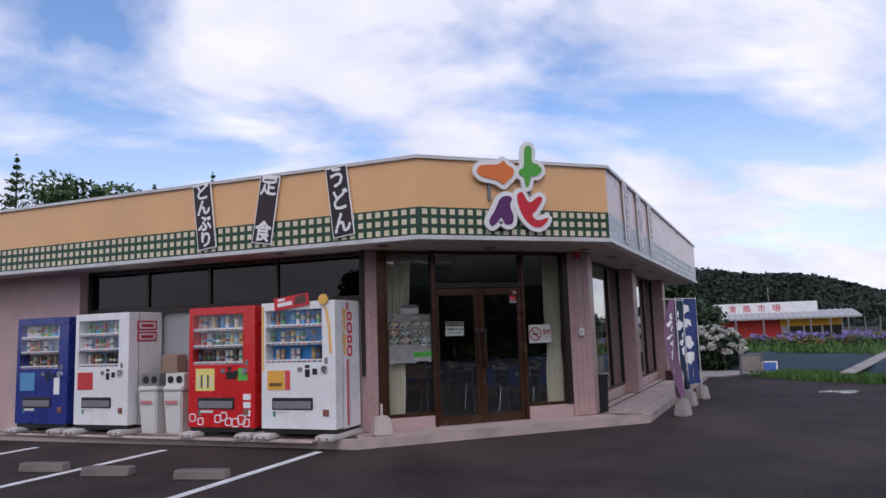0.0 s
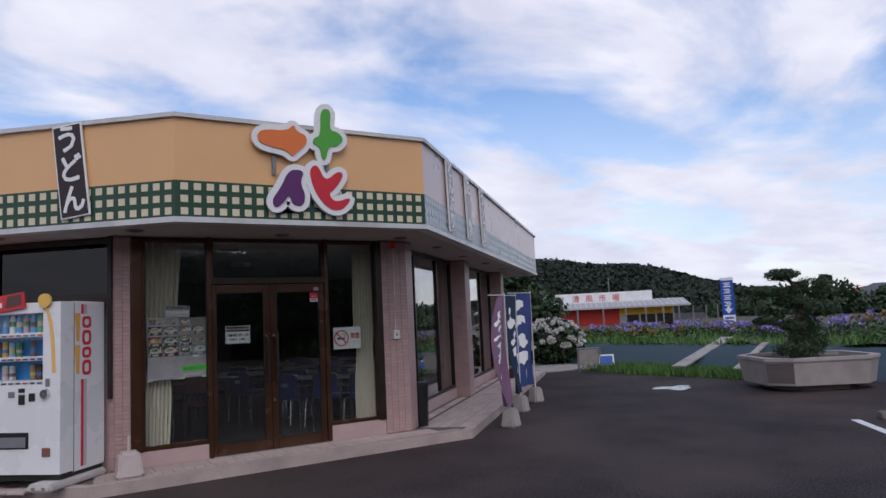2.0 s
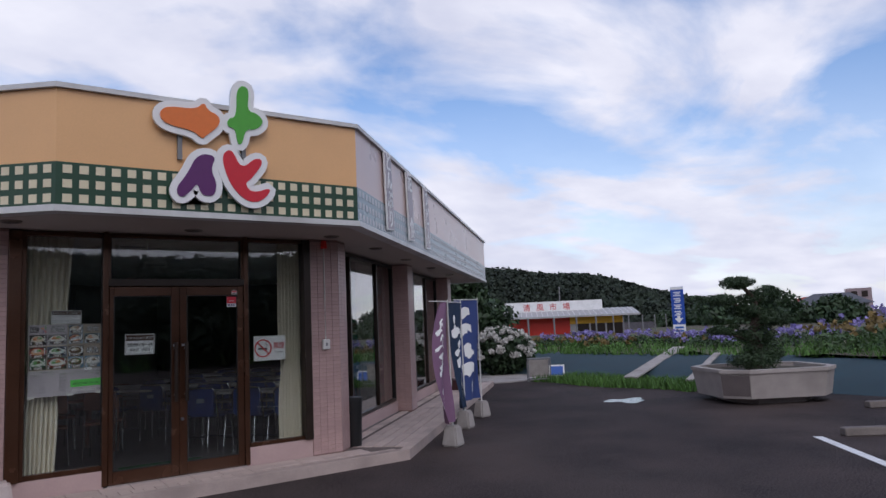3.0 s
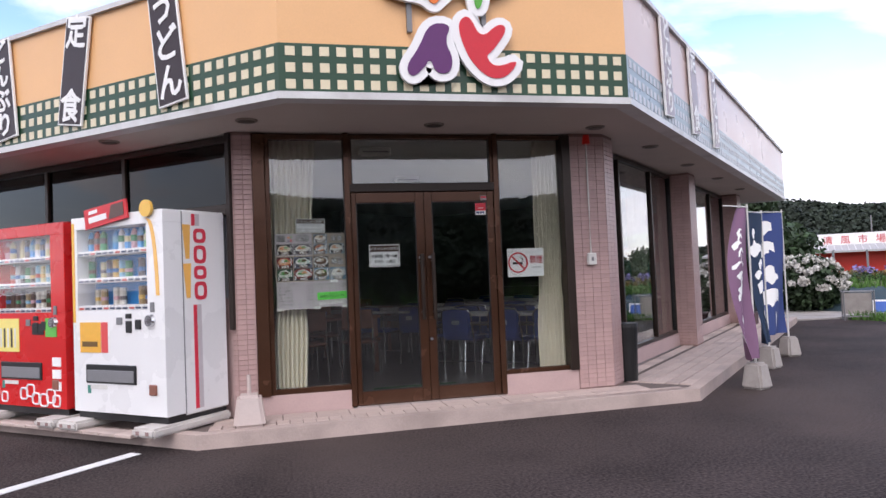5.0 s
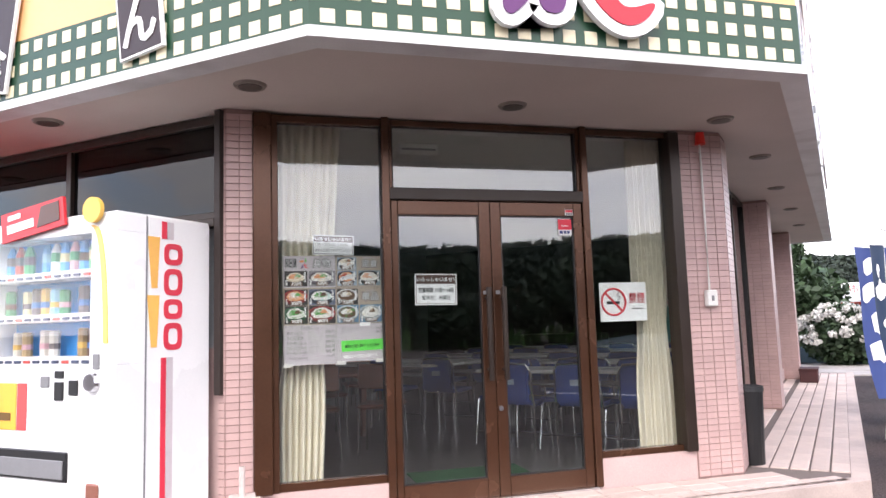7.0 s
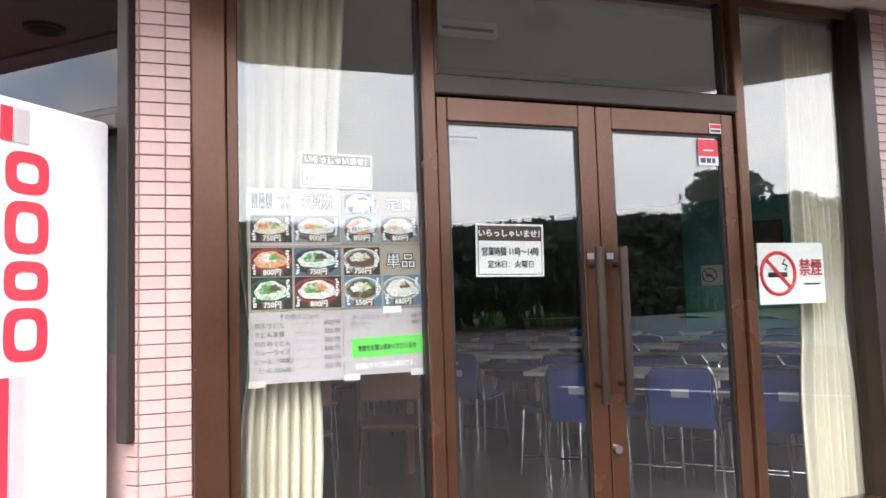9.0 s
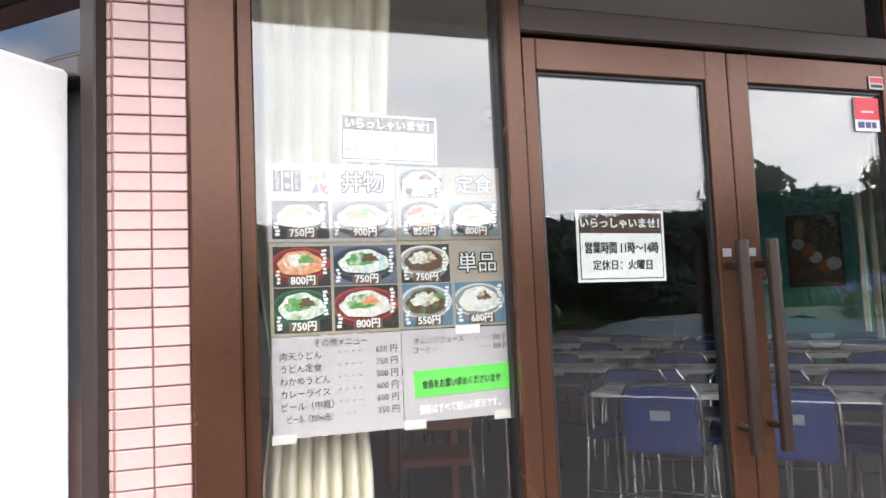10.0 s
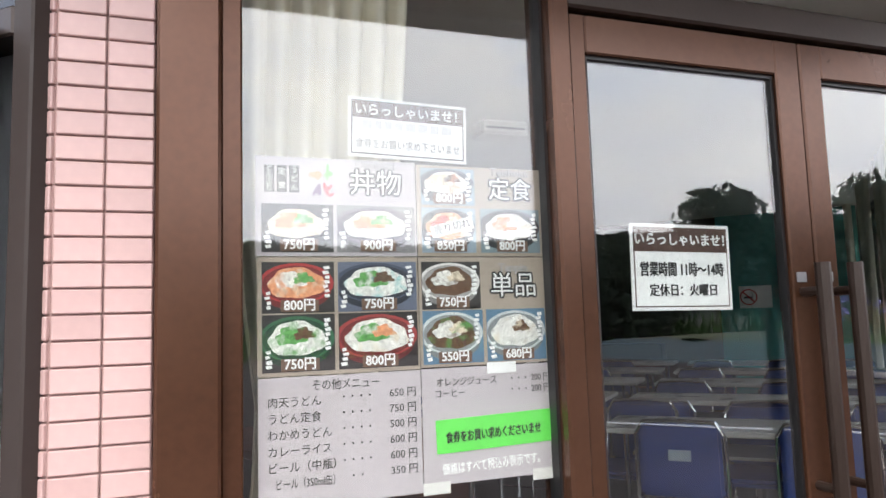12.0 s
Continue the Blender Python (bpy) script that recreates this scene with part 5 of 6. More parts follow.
# ---- on the walk ----
bn = thing("waste_bin", MR @ pose(0.42, -0.02, FLOOR_Z), "tall black waste bin beside the pillar", "bin")
bm = bmesh.new()
bmesh.ops.create_cone(bm, cap_ends=True, segments=20, radius1=0.095, radius2=0.115, depth=0.58, matrix=pose(0, 0, 0.29))
part("body", bm, BLACK, bn, smooth=False)
part("rim", cyl((0, 0, 0.56), (0, 0, 0.60), 0.122, 0.118, 20), BLACK, bn)
REDBOX = mat("dark_red_wood", (0.05, 0.012, 0.012), 0.6, vary=0.2)
bx = thing("planter_box", MR @ pose(7.6, -0.15, FLOOR_Z), "small dark wooden box on the walk", "box")
part("body", box(-0.25, -0.15, 0, 0.25, 0.12, 0.22, 0.012), REDBOX, bx)
part("rim", box(-0.26, -0.16, 0.19, 0.26, 0.13, 0.225, 0.006), REDBOX, bx)


def weight_base(parent, r=0.135, h=0.27, material=None):
    bm = bmesh.new()
    bmesh.ops.create_cone(bm, cap_ends=True, segments=4, radius1=r * 1.25, radius2=r * 0.9, depth=h, matrix=pose(0, 0, h / 2, 0, 0, 45))
    bmesh.ops.bevel(bm, geom=bm.edges[:], offset=0.025, segments=2, affect="EDGES")
    return part("weight", bm, material or CONC, parent, "pale plastic flag weight")


st = thing("flag_weight", pose(-0.47, -0.42, FLOOR_Z), "empty pale flag weight with short pole stub", "flag weight")
weight_base(st, 0.15, 0.26, WEIGHT)
part("stub", cyl((0, 0, 0.25), (0, 0, 0.42), 0.016), WEIGHT, st)


def flag(x, y, h, wd, color, yaw, label, marks, rng, swirl, mark_mat=PAPER, furl=0.35, big=1.0, hang=None):
    """A nobori banner: weight, pole, cross arm and rippled cloth with plain marks."""
    f = thing("nobori_flag", pose(x, y, 0, 0, 0, yaw), label, "flag", "nobori flags along the walk")
    weight_base(f)
    part("pole", cyl((0, 0, 0.2), (0, 0, h), 0.012, 0.009), OFFW, f)
    part("arm", cyl((-0.02, 0, h - 0.03), (wd, 0, h - 0.03), 0.007), OFFW, f)

    def cloth(u, z):
        b = (h - z) / h
        fold = furl * b if hang is None else 1 - hang(b)
        return Vector((0.015 + (wd - 0.02) * u * (1 - fold) , 0.05 * math.sin(u * 6 + z * 3 + swirl) * (0.3 + b) + 0.10 * b * u, z))
    bm = bmesh.new()
    nu, nz = 10, 24
    g = [[bm.verts.new(cloth(i / nu, 0.32 + (h - 0.36) * j / nz)) for i in range(nu + 1)] for j in range(nz + 1)]
    for j in range(nz):
        for i in range(nu):
            bm.faces.new((g[j][i], g[j][i + 1], g[j + 1][i + 1], g[j + 1][i]))
    cl_ = part("cloth", bm, color, f, smooth=True)
    # plain bars standing for the lettering, on both faces
    for side in (-1, 1):
        for k in range(marks):
            zc = 0.5 + (h - 0.75) * (k + 0.5) / marks
            for q in range(2):
                u0, u1 = 0.3 + 0.3 * rng.random(), 0.55 + 0.35 * rng.random()
                dz = (h - 0.75) / marks * (0.15 + 0.2 * rng.random()) * big
                zz_ = zc + (q - 0.5) * dz * 1.6
                b = bmesh.new()
                top = [cloth(u0 + (u1 - u0) * i / 4, zz_ + dz * 0.5 + 0.03 * math.sin(i)) + Vector((0, side * 0.006, 0)) for i in range(5)]
                bot = [cloth(u0 + (u1 - u0) * i / 4, zz_ - dz * 0.3 + 0.04 * math.sin(i * 1.3 + q)) + Vector((0, side * 0.006, 0)) for i in range(5)]
                vs, vb = [b.verts.new(p) for p in top], [b.verts.new(p) for p in bot]
                for i in range(4):
                    b.faces.new((vs[i], vs[i + 1], vb[i + 1], vb[i]))
                part("mark", b, mark_mat, cl_)
    return f


CLP, CLB, CLD = (mat(n, c, 0.8, vary=0.08, scale=6, bump=0.1) for n, c in (("mauve_cloth", (0.21, 0.11, 0.19)), ("blue_cloth", (0.035, 0.06, 0.20)), ("navy_cloth", (0.012, 0.03, 0.07))))
flag(4.60, -0.17, 1.92, 0.46, CLP, 204, "mauve nobori flag with white lettering in a weight", 8, rg, 0.4, hang=lambda b: 0.30 + 0.75 * math.sin(math.pi * min(1, b * 1.06)) ** 0.8)
flag(5.66, 0.98, 1.95, 0.46, CLD, 207, "navy nobori flag with red and white print in a weight", 5, rg, 1.4, big=1.7)
flag(6.62, 1.80, 2.02, 0.56, CLB, 186, "blue nobori flag with large white lettering in a weight", 4, rg, 2.2, furl=0.15, big=1.9)


# ---- car park ----
def line(p, q, wd=0.11):
    p, q = Vector(p), Vector(q)
    n = Vector((-(q - p).y, (q - p).x)).normalized() * wd / 2
    return prism([tuple(p - n), tuple(q - n), tuple(q + n), tuple(p + n)], 0.0, 0.005)


for a, b in (((-1.34, -0.55), (-4.6, -4.3)), ((-3.22, 0.75), (-6.3, -2.8)), ((-5.0, 2.1), (-8.0, -1.4)), ((8.06, -3.14), (4.6, -7.0))):
    solo("parking_line", line(a, b), PAINTW, label="worn white painted parking line on asphalt", category="road marking", group="parking lines", kind="structure")


def wheel_stop(x, y, a, label="low weathered concrete wheel stop"):
    t = thing("wheel_stop", pose(x, y, 0, 0, 0, a), label, "wheel stop", "wheel stops")
    bm = bmesh.new()
    prof = [(-0.09, 0), (0.09, 0), (0.065, 0.10), (-0.065, 0.10)]
    A = [bm.verts.new((-0.29, p, z)) for p, z in prof]
    B = [bm.verts.new((0.29, p, z)) for p, z in prof]
    bm.faces.new(A); bm.faces.new(B)
    for i in range(4):
        bm.faces.new((A[i], A[(i + 1) % 4], B[(i + 1) % 4], B[i]))
    bmesh.ops.bevel(bm, geom=bm.edges[:], offset=0.012, segments=1, affect="EDGES")
    part("block", bm, STOPC, t)
    for k in range(7):
        part("groove", box(-0.25 + k * 0.075, -0.055, 0.099, -0.215 + k * 0.075, 0.055, 0.1015), STONED, t)
    return t


ws = wheel_stop(-2.77, -1.65, -28)
for x, y, a in ((-3.75, -0.9, -28), (-4.5, -0.2, -30), (-6.3, 1.3, -35), (8.55, -3.5, -38), (11.3, -2.55, -35)):
    copy_thing(ws, pose(x, y, 0, 0, 0, a))

pd = bmesh.new()
bmesh.ops.create_circle(pd, cap_ends=True, segments=28, radius=1)
for q in pd.verts:
    a = math.atan2(q.co.y, q.co.x)
    r = 0.38 + 0.1 * math.sin(3 * a + 1) + 0.07 * math.sin(5 * a)
    q.co = (9.75 + r * 1.0 * math.cos(a), 1.35 + r * 0.9 * math.sin(a), 0.004)
solo("puddle", pd, WATER, label="shallow puddle of rain water on the asphalt", category="puddle", kind="structure")

# bank of netting and the field behind it
BANK = [(12.9, 40), (12.9, 9.0), (12.75, 3.0), (12.6, -2.6), (12.7, -20)]


def terrain(name, rows, material, label, category, seg=70, wob=0.05, smooth=True):
    """A strip of ground between plan curves; rows of (offset in x, height)."""
    bm = bmesh.new()
    rng = np.random.default_rng(9)
    g = []
    for i in range(seg + 1):
        y = 40 - 62 * i / seg
        for k in range(len(BANK) - 1):
            (xa, ya), (xb, yb_) = BANK[k], BANK[k + 1]
            if yb_ <= y <= ya:
                bx_ = xa + (xb - xa) * (ya - y) / (ya - yb_)
        g.append([bm.verts.new((bx_ + dx + wob * rng.normal(), y, z + (wob * 0.6 * rng.normal() if z > 0.02 else 0))) for dx, z in rows])
    for a, b in zip(g, g[1:]):
        for j in range(len(rows) - 1):
            bm.faces.new((a[j], b[j], b[j + 1], a[j + 1]))
    return solo(name, bm, material, label=label, category=category, kind="structure", smooth=smooth)


terrain("ground_bank", [(0, 0.004), (0.5, 0.16), (1.0, 0.30), (1.7, 0.44), (2.4, 0.52)], NET, "bank covered with dark blue netting", "bank", wob=0.04)
terrain("ground_field", [(2.35, 0.5), (6, 0.5), (12, 0.45), (30, 0.3), (120, 0.1)], SOIL, "overgrown field behind the bank", "field", wob=0.08)
solo("kerb_far", box(10.9, -12, 0, 11.05, -2.75, 0.12, 0.015), CONC, pose(1.5, 0, 0), "low concrete kerb by the bank", "kerb", kind="structure")
pv = solo("pavement_far", prism([(10.6, 6.6), (13.0, 6.2), (13.2, 9.5), (10.4, 9.2)], -0.02, 0.03), CONC, label="pale concrete slab by the hydrangea", category="pavement", kind="structure")

rn = np.random.default_rng(21)


def blades(name, count, area, h, material, label, z=0.0, spread=0.02):
    """Many thin upright blades in a plan area (function of two random numbers)."""
    V, F = [], []
    for i in range(count):
        x, y = area(rn.random(), rn.random())
        hh, a = h * (0.5 + 0.9 * rn.random()), rn.random() * 6.28
        dx, dy = math.cos(a) * spread, math.sin(a) * spread
        lx, ly = rn.normal() * hh * 0.35, rn.normal() * hh * 0.35
        k = len(V)
        V += [(x - dx, y - dy, z), (x + dx, y + dy, z), (x + lx, y + ly, z + hh)]
        F.append((k, k + 1, k + 2))
    me = bpy.data.meshes.new(name)
    me.from_pydata(V, [], F)
    me.materials.append(material)
    return tagged(new(name, me), label, "grass", kind="stuff")


blades("grass_verge", 5000, lambda a, b: (11.55 + 1.6 * a + 0.15 * math.sin(9 * b), 1.2 + 4.9 * b), 0.16, GRASS, "bright green grass verge at the asphalt edge", 0.0, 0.018)
blades("grass_field", 9000, lambda a, b: (15.0 + 12 * a * a, 26 - 38 * b), 0.22, GRASS, "rough grass on the field", 0.48, 0.03)


def flower_rows(name, count, area, h, leaf_mat, bloom_mat, label, bloom=0.05):
    """A loose bed of leafy stems with bloom clusters above."""
    cs, bl = [], []
    for i in range(count):
        x, y = area(rn.random(), rn.random())
        hh = h * (0.7 + 0.5 * rn.random())
        cs.append((x, y, 0.5 + hh * 0.4, 0.35, 0.35, hh * 0.45))
        for k in range(2):
            bl.append((x + 0.3 * rn.normal(), y + 0.3 * rn.normal(), 0.5 + hh * (0.85 + 0.3 * rn.random()), 0.09, 0.09, 0.08))
    o = tagged(new(name), label, "flower bed", kind="stuff")
    part_mesh("leaves", cloud_mesh("leaves", cs, 0.075, count * 45, leaf_mat, rn, 0.35), o)
    part_mesh("blooms", cloud_mesh("blooms", bl, bloom, count * 22, bloom_mat, rn, 0.8), o)
    return o


flower_rows("agapanthus_bed", 150, lambda a, b: (16.0 + 5 * a, 1.5 - 16 * b), 0.95, LEAF, PETALP, "bed of purple agapanthus in bloom on the field")
flower_rows("agapanthus_bed", 90, lambda a, b: (17.5 + 6 * a, 15 - 12 * b), 0.42, LEAFD, PETALP, "bed of purple agapanthus in bloom on the field")
flower_rows("rust_flower_bed", 110, lambda a, b: (15.4 + 3.5 * a, 0.5 - 14 * b), 0.75, LEAF, PETALR, "bed of ochre withering flowers on the field", 0.06)
flower_rows("shrub_bed", 70, lambda a, b: (15.6 + 7 * a, 20 - 13 * b), 0.32, GRASS, PETALR, "low yellow-green shrubs on the field", 0.06)

# boards laid on the netting
for p, q, wd in (((12.3, 3.4, 0.16), (16.2, 4.9, 0.66), 0.34), ((12.45, 1.9, 0.14), (14.6, 2.6, 0.6), 0.16)):
    p, q = Vector(p), Vector(q)
    m = Matrix.Translation((p + q) / 2) @ (q - p).to_track_quat("X", "Z").to_matrix().to_4x4()
    solo("plank", box(-(q - p).length / 2, -wd / 2, -0.02, (q - p).length / 2, wd / 2, 0.02, 0.005), CONC, m, "pale weathered plank laid across the netting", "plank", "planks on the bank")

# ---- planter with pine ----
PLM = pose(11.3, -0.5, 0, 0, 0, -31) @ Matrix.Diagonal((0.93, 0.93, 0.90, 1))
plt = thing("stone_planter", PLM, "large cut-corner stone planter on a dark base", "planter")


def octa(a, b, c):
    return [(-a + c, -b), (a - c, -b), (a, -b + c), (a, b - c), (a - c, b), (-a + c, b), (-a, b - c), (-a, -b + c)]


bm = bmesh.new()
lo, hi = octa(1.06, 0.92, 0.36), octa(1.12, 1.0, 0.38)
ra = [bm.verts.new((x, y, 0.12)) for x, y in lo]
rb = [bm.verts.new((x, y, 0.62)) for x, y in hi]
rc = [bm.verts.new((x * 0.9, y * 0.9, 0.62)) for x, y in hi]
rd = [bm.verts.new((x * 0.88, y * 0.88, 0.50)) for x, y in hi]
bm.faces.new(ra); bm.faces.new(rd)
for A, B in ((ra, rb), (rb, rc), (rc, rd)):
    for i in range(8):
        bm.faces.new((A[i], A[(i + 1) % 8], B[(i + 1) % 8], B[i]))
part("bowl", bm, STONE, plt)
part("base", prism(octa(0.75, 0.7, 0.3), 0, 0.13), STONED, plt)
part("rim", ribbon([(x, y) for x, y in octa(1.135, 1.015, 0.385)] + [octa(1.135, 1.015, 0.385)[0]], -0.005, 0.13, 0.60, 0.665), STONE, plt)
part("soil", prism([(x * 0.89, y * 0.89) for x, y in hi], 0.5, 0.58), SOIL, plt)
# darker inset panel on the cut corner
pa, pb = Vector((hi[7][0], hi[7][1])), Vector((hi[0][0], hi[0][1]))
la, lb = Vector(lo[7]), Vector(lo[0])
bm = bmesh.new()
n_ = Vector((-1, -1, 0)).normalized() * 0.008
f_ = lambda s, k: Vector(((la.lerp(lb, s)).lerp(pa.lerp(pb, s), k).x, (la.lerp(lb, s)).lerp(pa.lerp(pb, s), k).y, 0.12 + 0.5 * k)) + n_
bm.faces.new([bm.verts.new(f_(s, k)) for s, k in ((0.02, 0.1), (0.98, 0.1), (0.98, 0.88), (0.02, 0.88))])
part("panel", bm, STONED, plt, "dark stone inset panel")


def pine(m):
    """A trained garden pine: bent trunk, limbs and flat needle pads."""
    t = thing("garden_pine", m, "trained garden pine with cloud-shaped needle pads in the planter", "tree")
    trunk = [(0, 0, 0), (0.06, 0.02, 0.35), (-0.04, 0.03, 0.75), (0.08, -0.03, 1.15), (0.0, 0, 1.5), (-0.25, 0.02, 1.8)]
    bm = bmesh.new()
    for a, b, r0, r1 in zip(trunk, trunk[1:], (0.13, 0.11, 0.09, 0.07, 0.05), (0.11, 0.09, 0.07, 0.05, 0.035)):
        cyl(a, b, r0, r1, 10, bm)
    part("trunk", bm, BARK, t)
    pads = [(-0.32, 0, 1.78, 0.30, 0.3, 0.14), (-0.62, 0.05, 1.45, 0.42, 0.34, 0.12), (0.26, 0.05, 1.50, 0.28, 0.28, 0.22), (-0.12, 0, 1.22, 0.26, 0.26, 0.16), (0.30, -0.15, 1.05, 0.38, 0.36, 0.18), (-0.66, 0.1, 0.82, 0.26, 0.24, 0.08), (0.05, 0, 0.72, 0.36, 0.36, 0.22), (0.18, 0.1, 0.36, 0.40, 0.40, 0.26), (-0.08, -0.1, 0.2, 0.45, 0.45, 0.2)]
    for p in pads:
        part("limb", cyl((0.0, 0.0, max(0.1, p[2] - 0.25)), (p[0], p[1], p[2]), 0.035, 0.012, 6), BARK, t)
        part_mesh("needle_pad", cloud_mesh("needle_pad", [p] + [(p[0] + rn.normal() * p[3] * 0.6, p[1] + rn.normal() * p[4] * 0.6, p[2] + rn.normal() * 0.04, p[3] * 0.45, p[4] * 0.45, p[5] * 0.6) for _ in range(6)], 0.032, 2400, LEAFD, rn, 0.3), t)
    return t


pine(PLM @ pose(-0.05, 0, 0.57))


def fir(name, m, height, radius, label, seed):
    """A slim conifer: straight trunk and whorls of drooping sprays with gaps between them."""
    rng = np.random.default_rng(seed)
    t = thing(name, m, label, "tree")
    part("trunk", cyl((0, 0, 0), (0, 0, height), height * 0.02, 0.01, 7), BARK, t)
    sprays = []
    for k in range(17):
        f = k / 16
        z, reach = height * (0.42 + 0.57 * f), radius * (1.02 - f) * (0.8 + 0.35 * rng.random())
        for j in range(5):
            a = 6.283 * j / 5 + k * 1.1 + 0.4 * rng.random()
            if rng.random() < 0.12:
                continue
            for q in (0.35, 0.65, 0.95):
                sprays.append((reach * q * math.cos(a), reach * q * math.sin(a), z + 0.22 * reach * q, 0.08 + 0.17 * reach, 0.08 + 0.17 * reach, 0.07 + 0.03 * reach))
    sprays.append((0, 0, height, 0.06, 0.06, 0.3))
    part_mesh("crown", cloud_mesh("crown", sprays, 0.10, 5200, LEAF, rng, 0.4, 0.12), t)
    return t


def tree(name, m, height, radius, leaves, label, material=None, conifer=False, seed=1, size=0.16):
    """Tapered trunk, limbs and a crown of leaf clumps with gaps."""
    rng = np.random.default_rng(seed)
    t = thing(name, m, label, "tree")
    part("trunk", cyl((0, 0, 0), (0.1, 0, height * 0.8), height * 0.025, height * 0.008, 8), BARK, t)
    blobs = []
    for i in range(26 if conifer else 22):
        f = rng.random()
        z = height * (0.3 + 0.7 * f)
        r = radius * ((1.05 - f) if conifer else (0.35 + 0.65 * math.sin(math.pi * min(1, f + 0.25)))) * (0.6 + 0.5 * rng.random())
        a = rng.random() * 6.283
        p = (r * math.cos(a), r * math.sin(a), z)
        part("limb", cyl((0, 0, z * 0.8), p, height * 0.008, height * 0.003, 5), BARK, t)
        s = radius * (0.22 if conifer else 0.36) * (0.7 + 0.6 * rng.random())
        blobs.append((*p, s * 1.2, s * 1.2, s * (0.5 if conifer else 0.8)))
    part_mesh("crown", cloud_mesh("crown", blobs, size, leaves, material or LEAF, rng, 0.5, 0.2 if conifer else 0.1), t)
    return t


# trees behind the left wing
for i, (x, y, h, r, c) in enumerate(((-11.5, 31, 11.6, 1.8, True), (-9.0, 31, 10.4, 2.6, False), (-6.6, 31, 10.3, 2.6, False), (-5.0, 33, 10.8, 1.7, True), (-1.8, 33, 11.6, 1.8, True), (-14.5, 30, 10.2, 2.6, False), (-17.5, 29, 10.8, 3, False))):
    if c:
        fir("cedar_tree", pose(x, y, 0), h - 0.3, r, "slim green conifer behind the restaurant", 30 + i)
        continue
    tree("broadleaf_tree", pose(x, y, 0), h - 0.7, r, 5200, "dense green tree behind the restaurant", seed=30 + i, size=0.15)
# tree and hydrangea at the far end of the walk
tree("broadleaf_tree", pose(13.2, 11.5, 0), 3.2, 1.6, 7000, "leafy green tree behind the hydrangea", LEAFD, seed=3, size=0.11)
tree("broadleaf_tree", pose(14.6, 13.5, 0), 3.0, 1.6, 5000, "leafy green tree behind the hydrangea", LEAFD, seed=5, size=0.11)
hy = thing("hydrangea_bush", pose(12.9, 8.8, 0), "round hydrangea bush covered with white flower heads", "bush")
part_mesh("leaves", cloud_mesh("leaves", [(0, 0, 0.7, 0.95, 0.9, 0.72), (0.3, 0.2, 0.5, 0.9, 0.8, 0.5)], 0.07, 5000, LEAFD, rn, 0.6), hy)
for i in range(95):
    a, e = rn.random() * 6.283, math.asin(rn.random() * 1.15 - 0.15)
    c = (1.0 * math.cos(a) * math.cos(e), 0.95 * math.sin(a) * math.cos(e), 0.68 + 0.74 * math.sin(e))
    part_mesh("flower_head", cloud_mesh("flower_head", [(*c, 0.10, 0.10, 0.085)], 0.035, 42, PETALW, rn, 0.9), hy)

# trolley frame and small sign by the slab
tr = thing("metal_stand", pose(11.75, 5.95, 0, 0, 0, -35), "grey metal frame stand with a chain", "stand")
for x in (-0.28, 0.28):
    for y in (-0.15, 0.15):
        part("post", cyl((x, y, 0), (x, y, 0.62), 0.016), GREY, tr)
for z in (0.08, 0.6):
    for y in (-0.15, 0.15):
        part("bar", cyl((-0.28, y, z), (0.28, y, z), 0.014), GREY, tr)
    for x in (-0.28, 0.28):
        part("bar", cyl((x, -0.15, z), (x, 0.15, z), 0.014), GREY, tr)
part("panel", box(-0.27, 0.12, 0.12, 0.27, 0.14, 0.56), CONC, tr)
fs = thing("floor_sign", pose(12.4, 5.95, 0, 0, 0, -40), "small folding sign with blue print", "sign")
part("board", box(-0.2, -0.01, 0, 0.2, 0.01, 0.4, 0.004), PAPER, fs, m=pose(0, 0, 0, -14))
part("print", box(-0.16, -0.014, 0.12, 0.16, -0.009, 0.36), paint(0.03, 0.12, 0.5), fs, m=pose(0, 0, 0, -14))
part("back_board", box(-0.2, 0.16, 0, 0.2, 0.18, 0.38, 0.004), PAPER, fs)

# roadside sign
rs = thing("roadside_sign", pose(22.0, 9.15, 0.45, 0, 0, -52) @ Matrix.Diagonal((0.78, 0.78, 0.72, 1)), "tall blue roadside sign with white characters", "sign")
part("board", box(-0.30, -0.05, 0.55, 0.30, 0.05, 3.05, 0.01), mat("sign_blue", (0.02, 0.08, 0.42), 0.4), rs)
part("white_field", box(-0.29, -0.056, 0.56, 0.29, -0.05, 1.05), PAPER, rs)
part("white_field", box(-0.29, -0.056, 2.9, 0.29, -0.05, 3.04), PAPER, rs)
for i in range(4):
    for k in range(3):
        part("mark", box(-0.18 + 0.07 * (k % 2), -0.058, 2.55 - i * 0.34 + k * 0.09, 0.16 - 0.05 * ((k + i) % 2), -0.05, 2.60 - i * 0.34 + k * 0.09), PAPER, rs)
part("arrow", upright([(-0.2, 1.38), (0, 1.12), (0.2, 1.38), (0.07, 1.38), (0.07, 1.5), (-0.07, 1.5), (-0.07, 1.38)], -0.06, -0.05), PAPER, rs)
for i in range(2):
    part("mark", box(-0.2, -0.06, 0.66 + i * 0.18, 0.2, -0.055, 0.76 + i * 0.18), paint(0.05, 0.15, 0.5), rs)
part("post", cyl((0, 0.0, 0), (0, 0.0, 0.6), 0.06), GREY, rs)

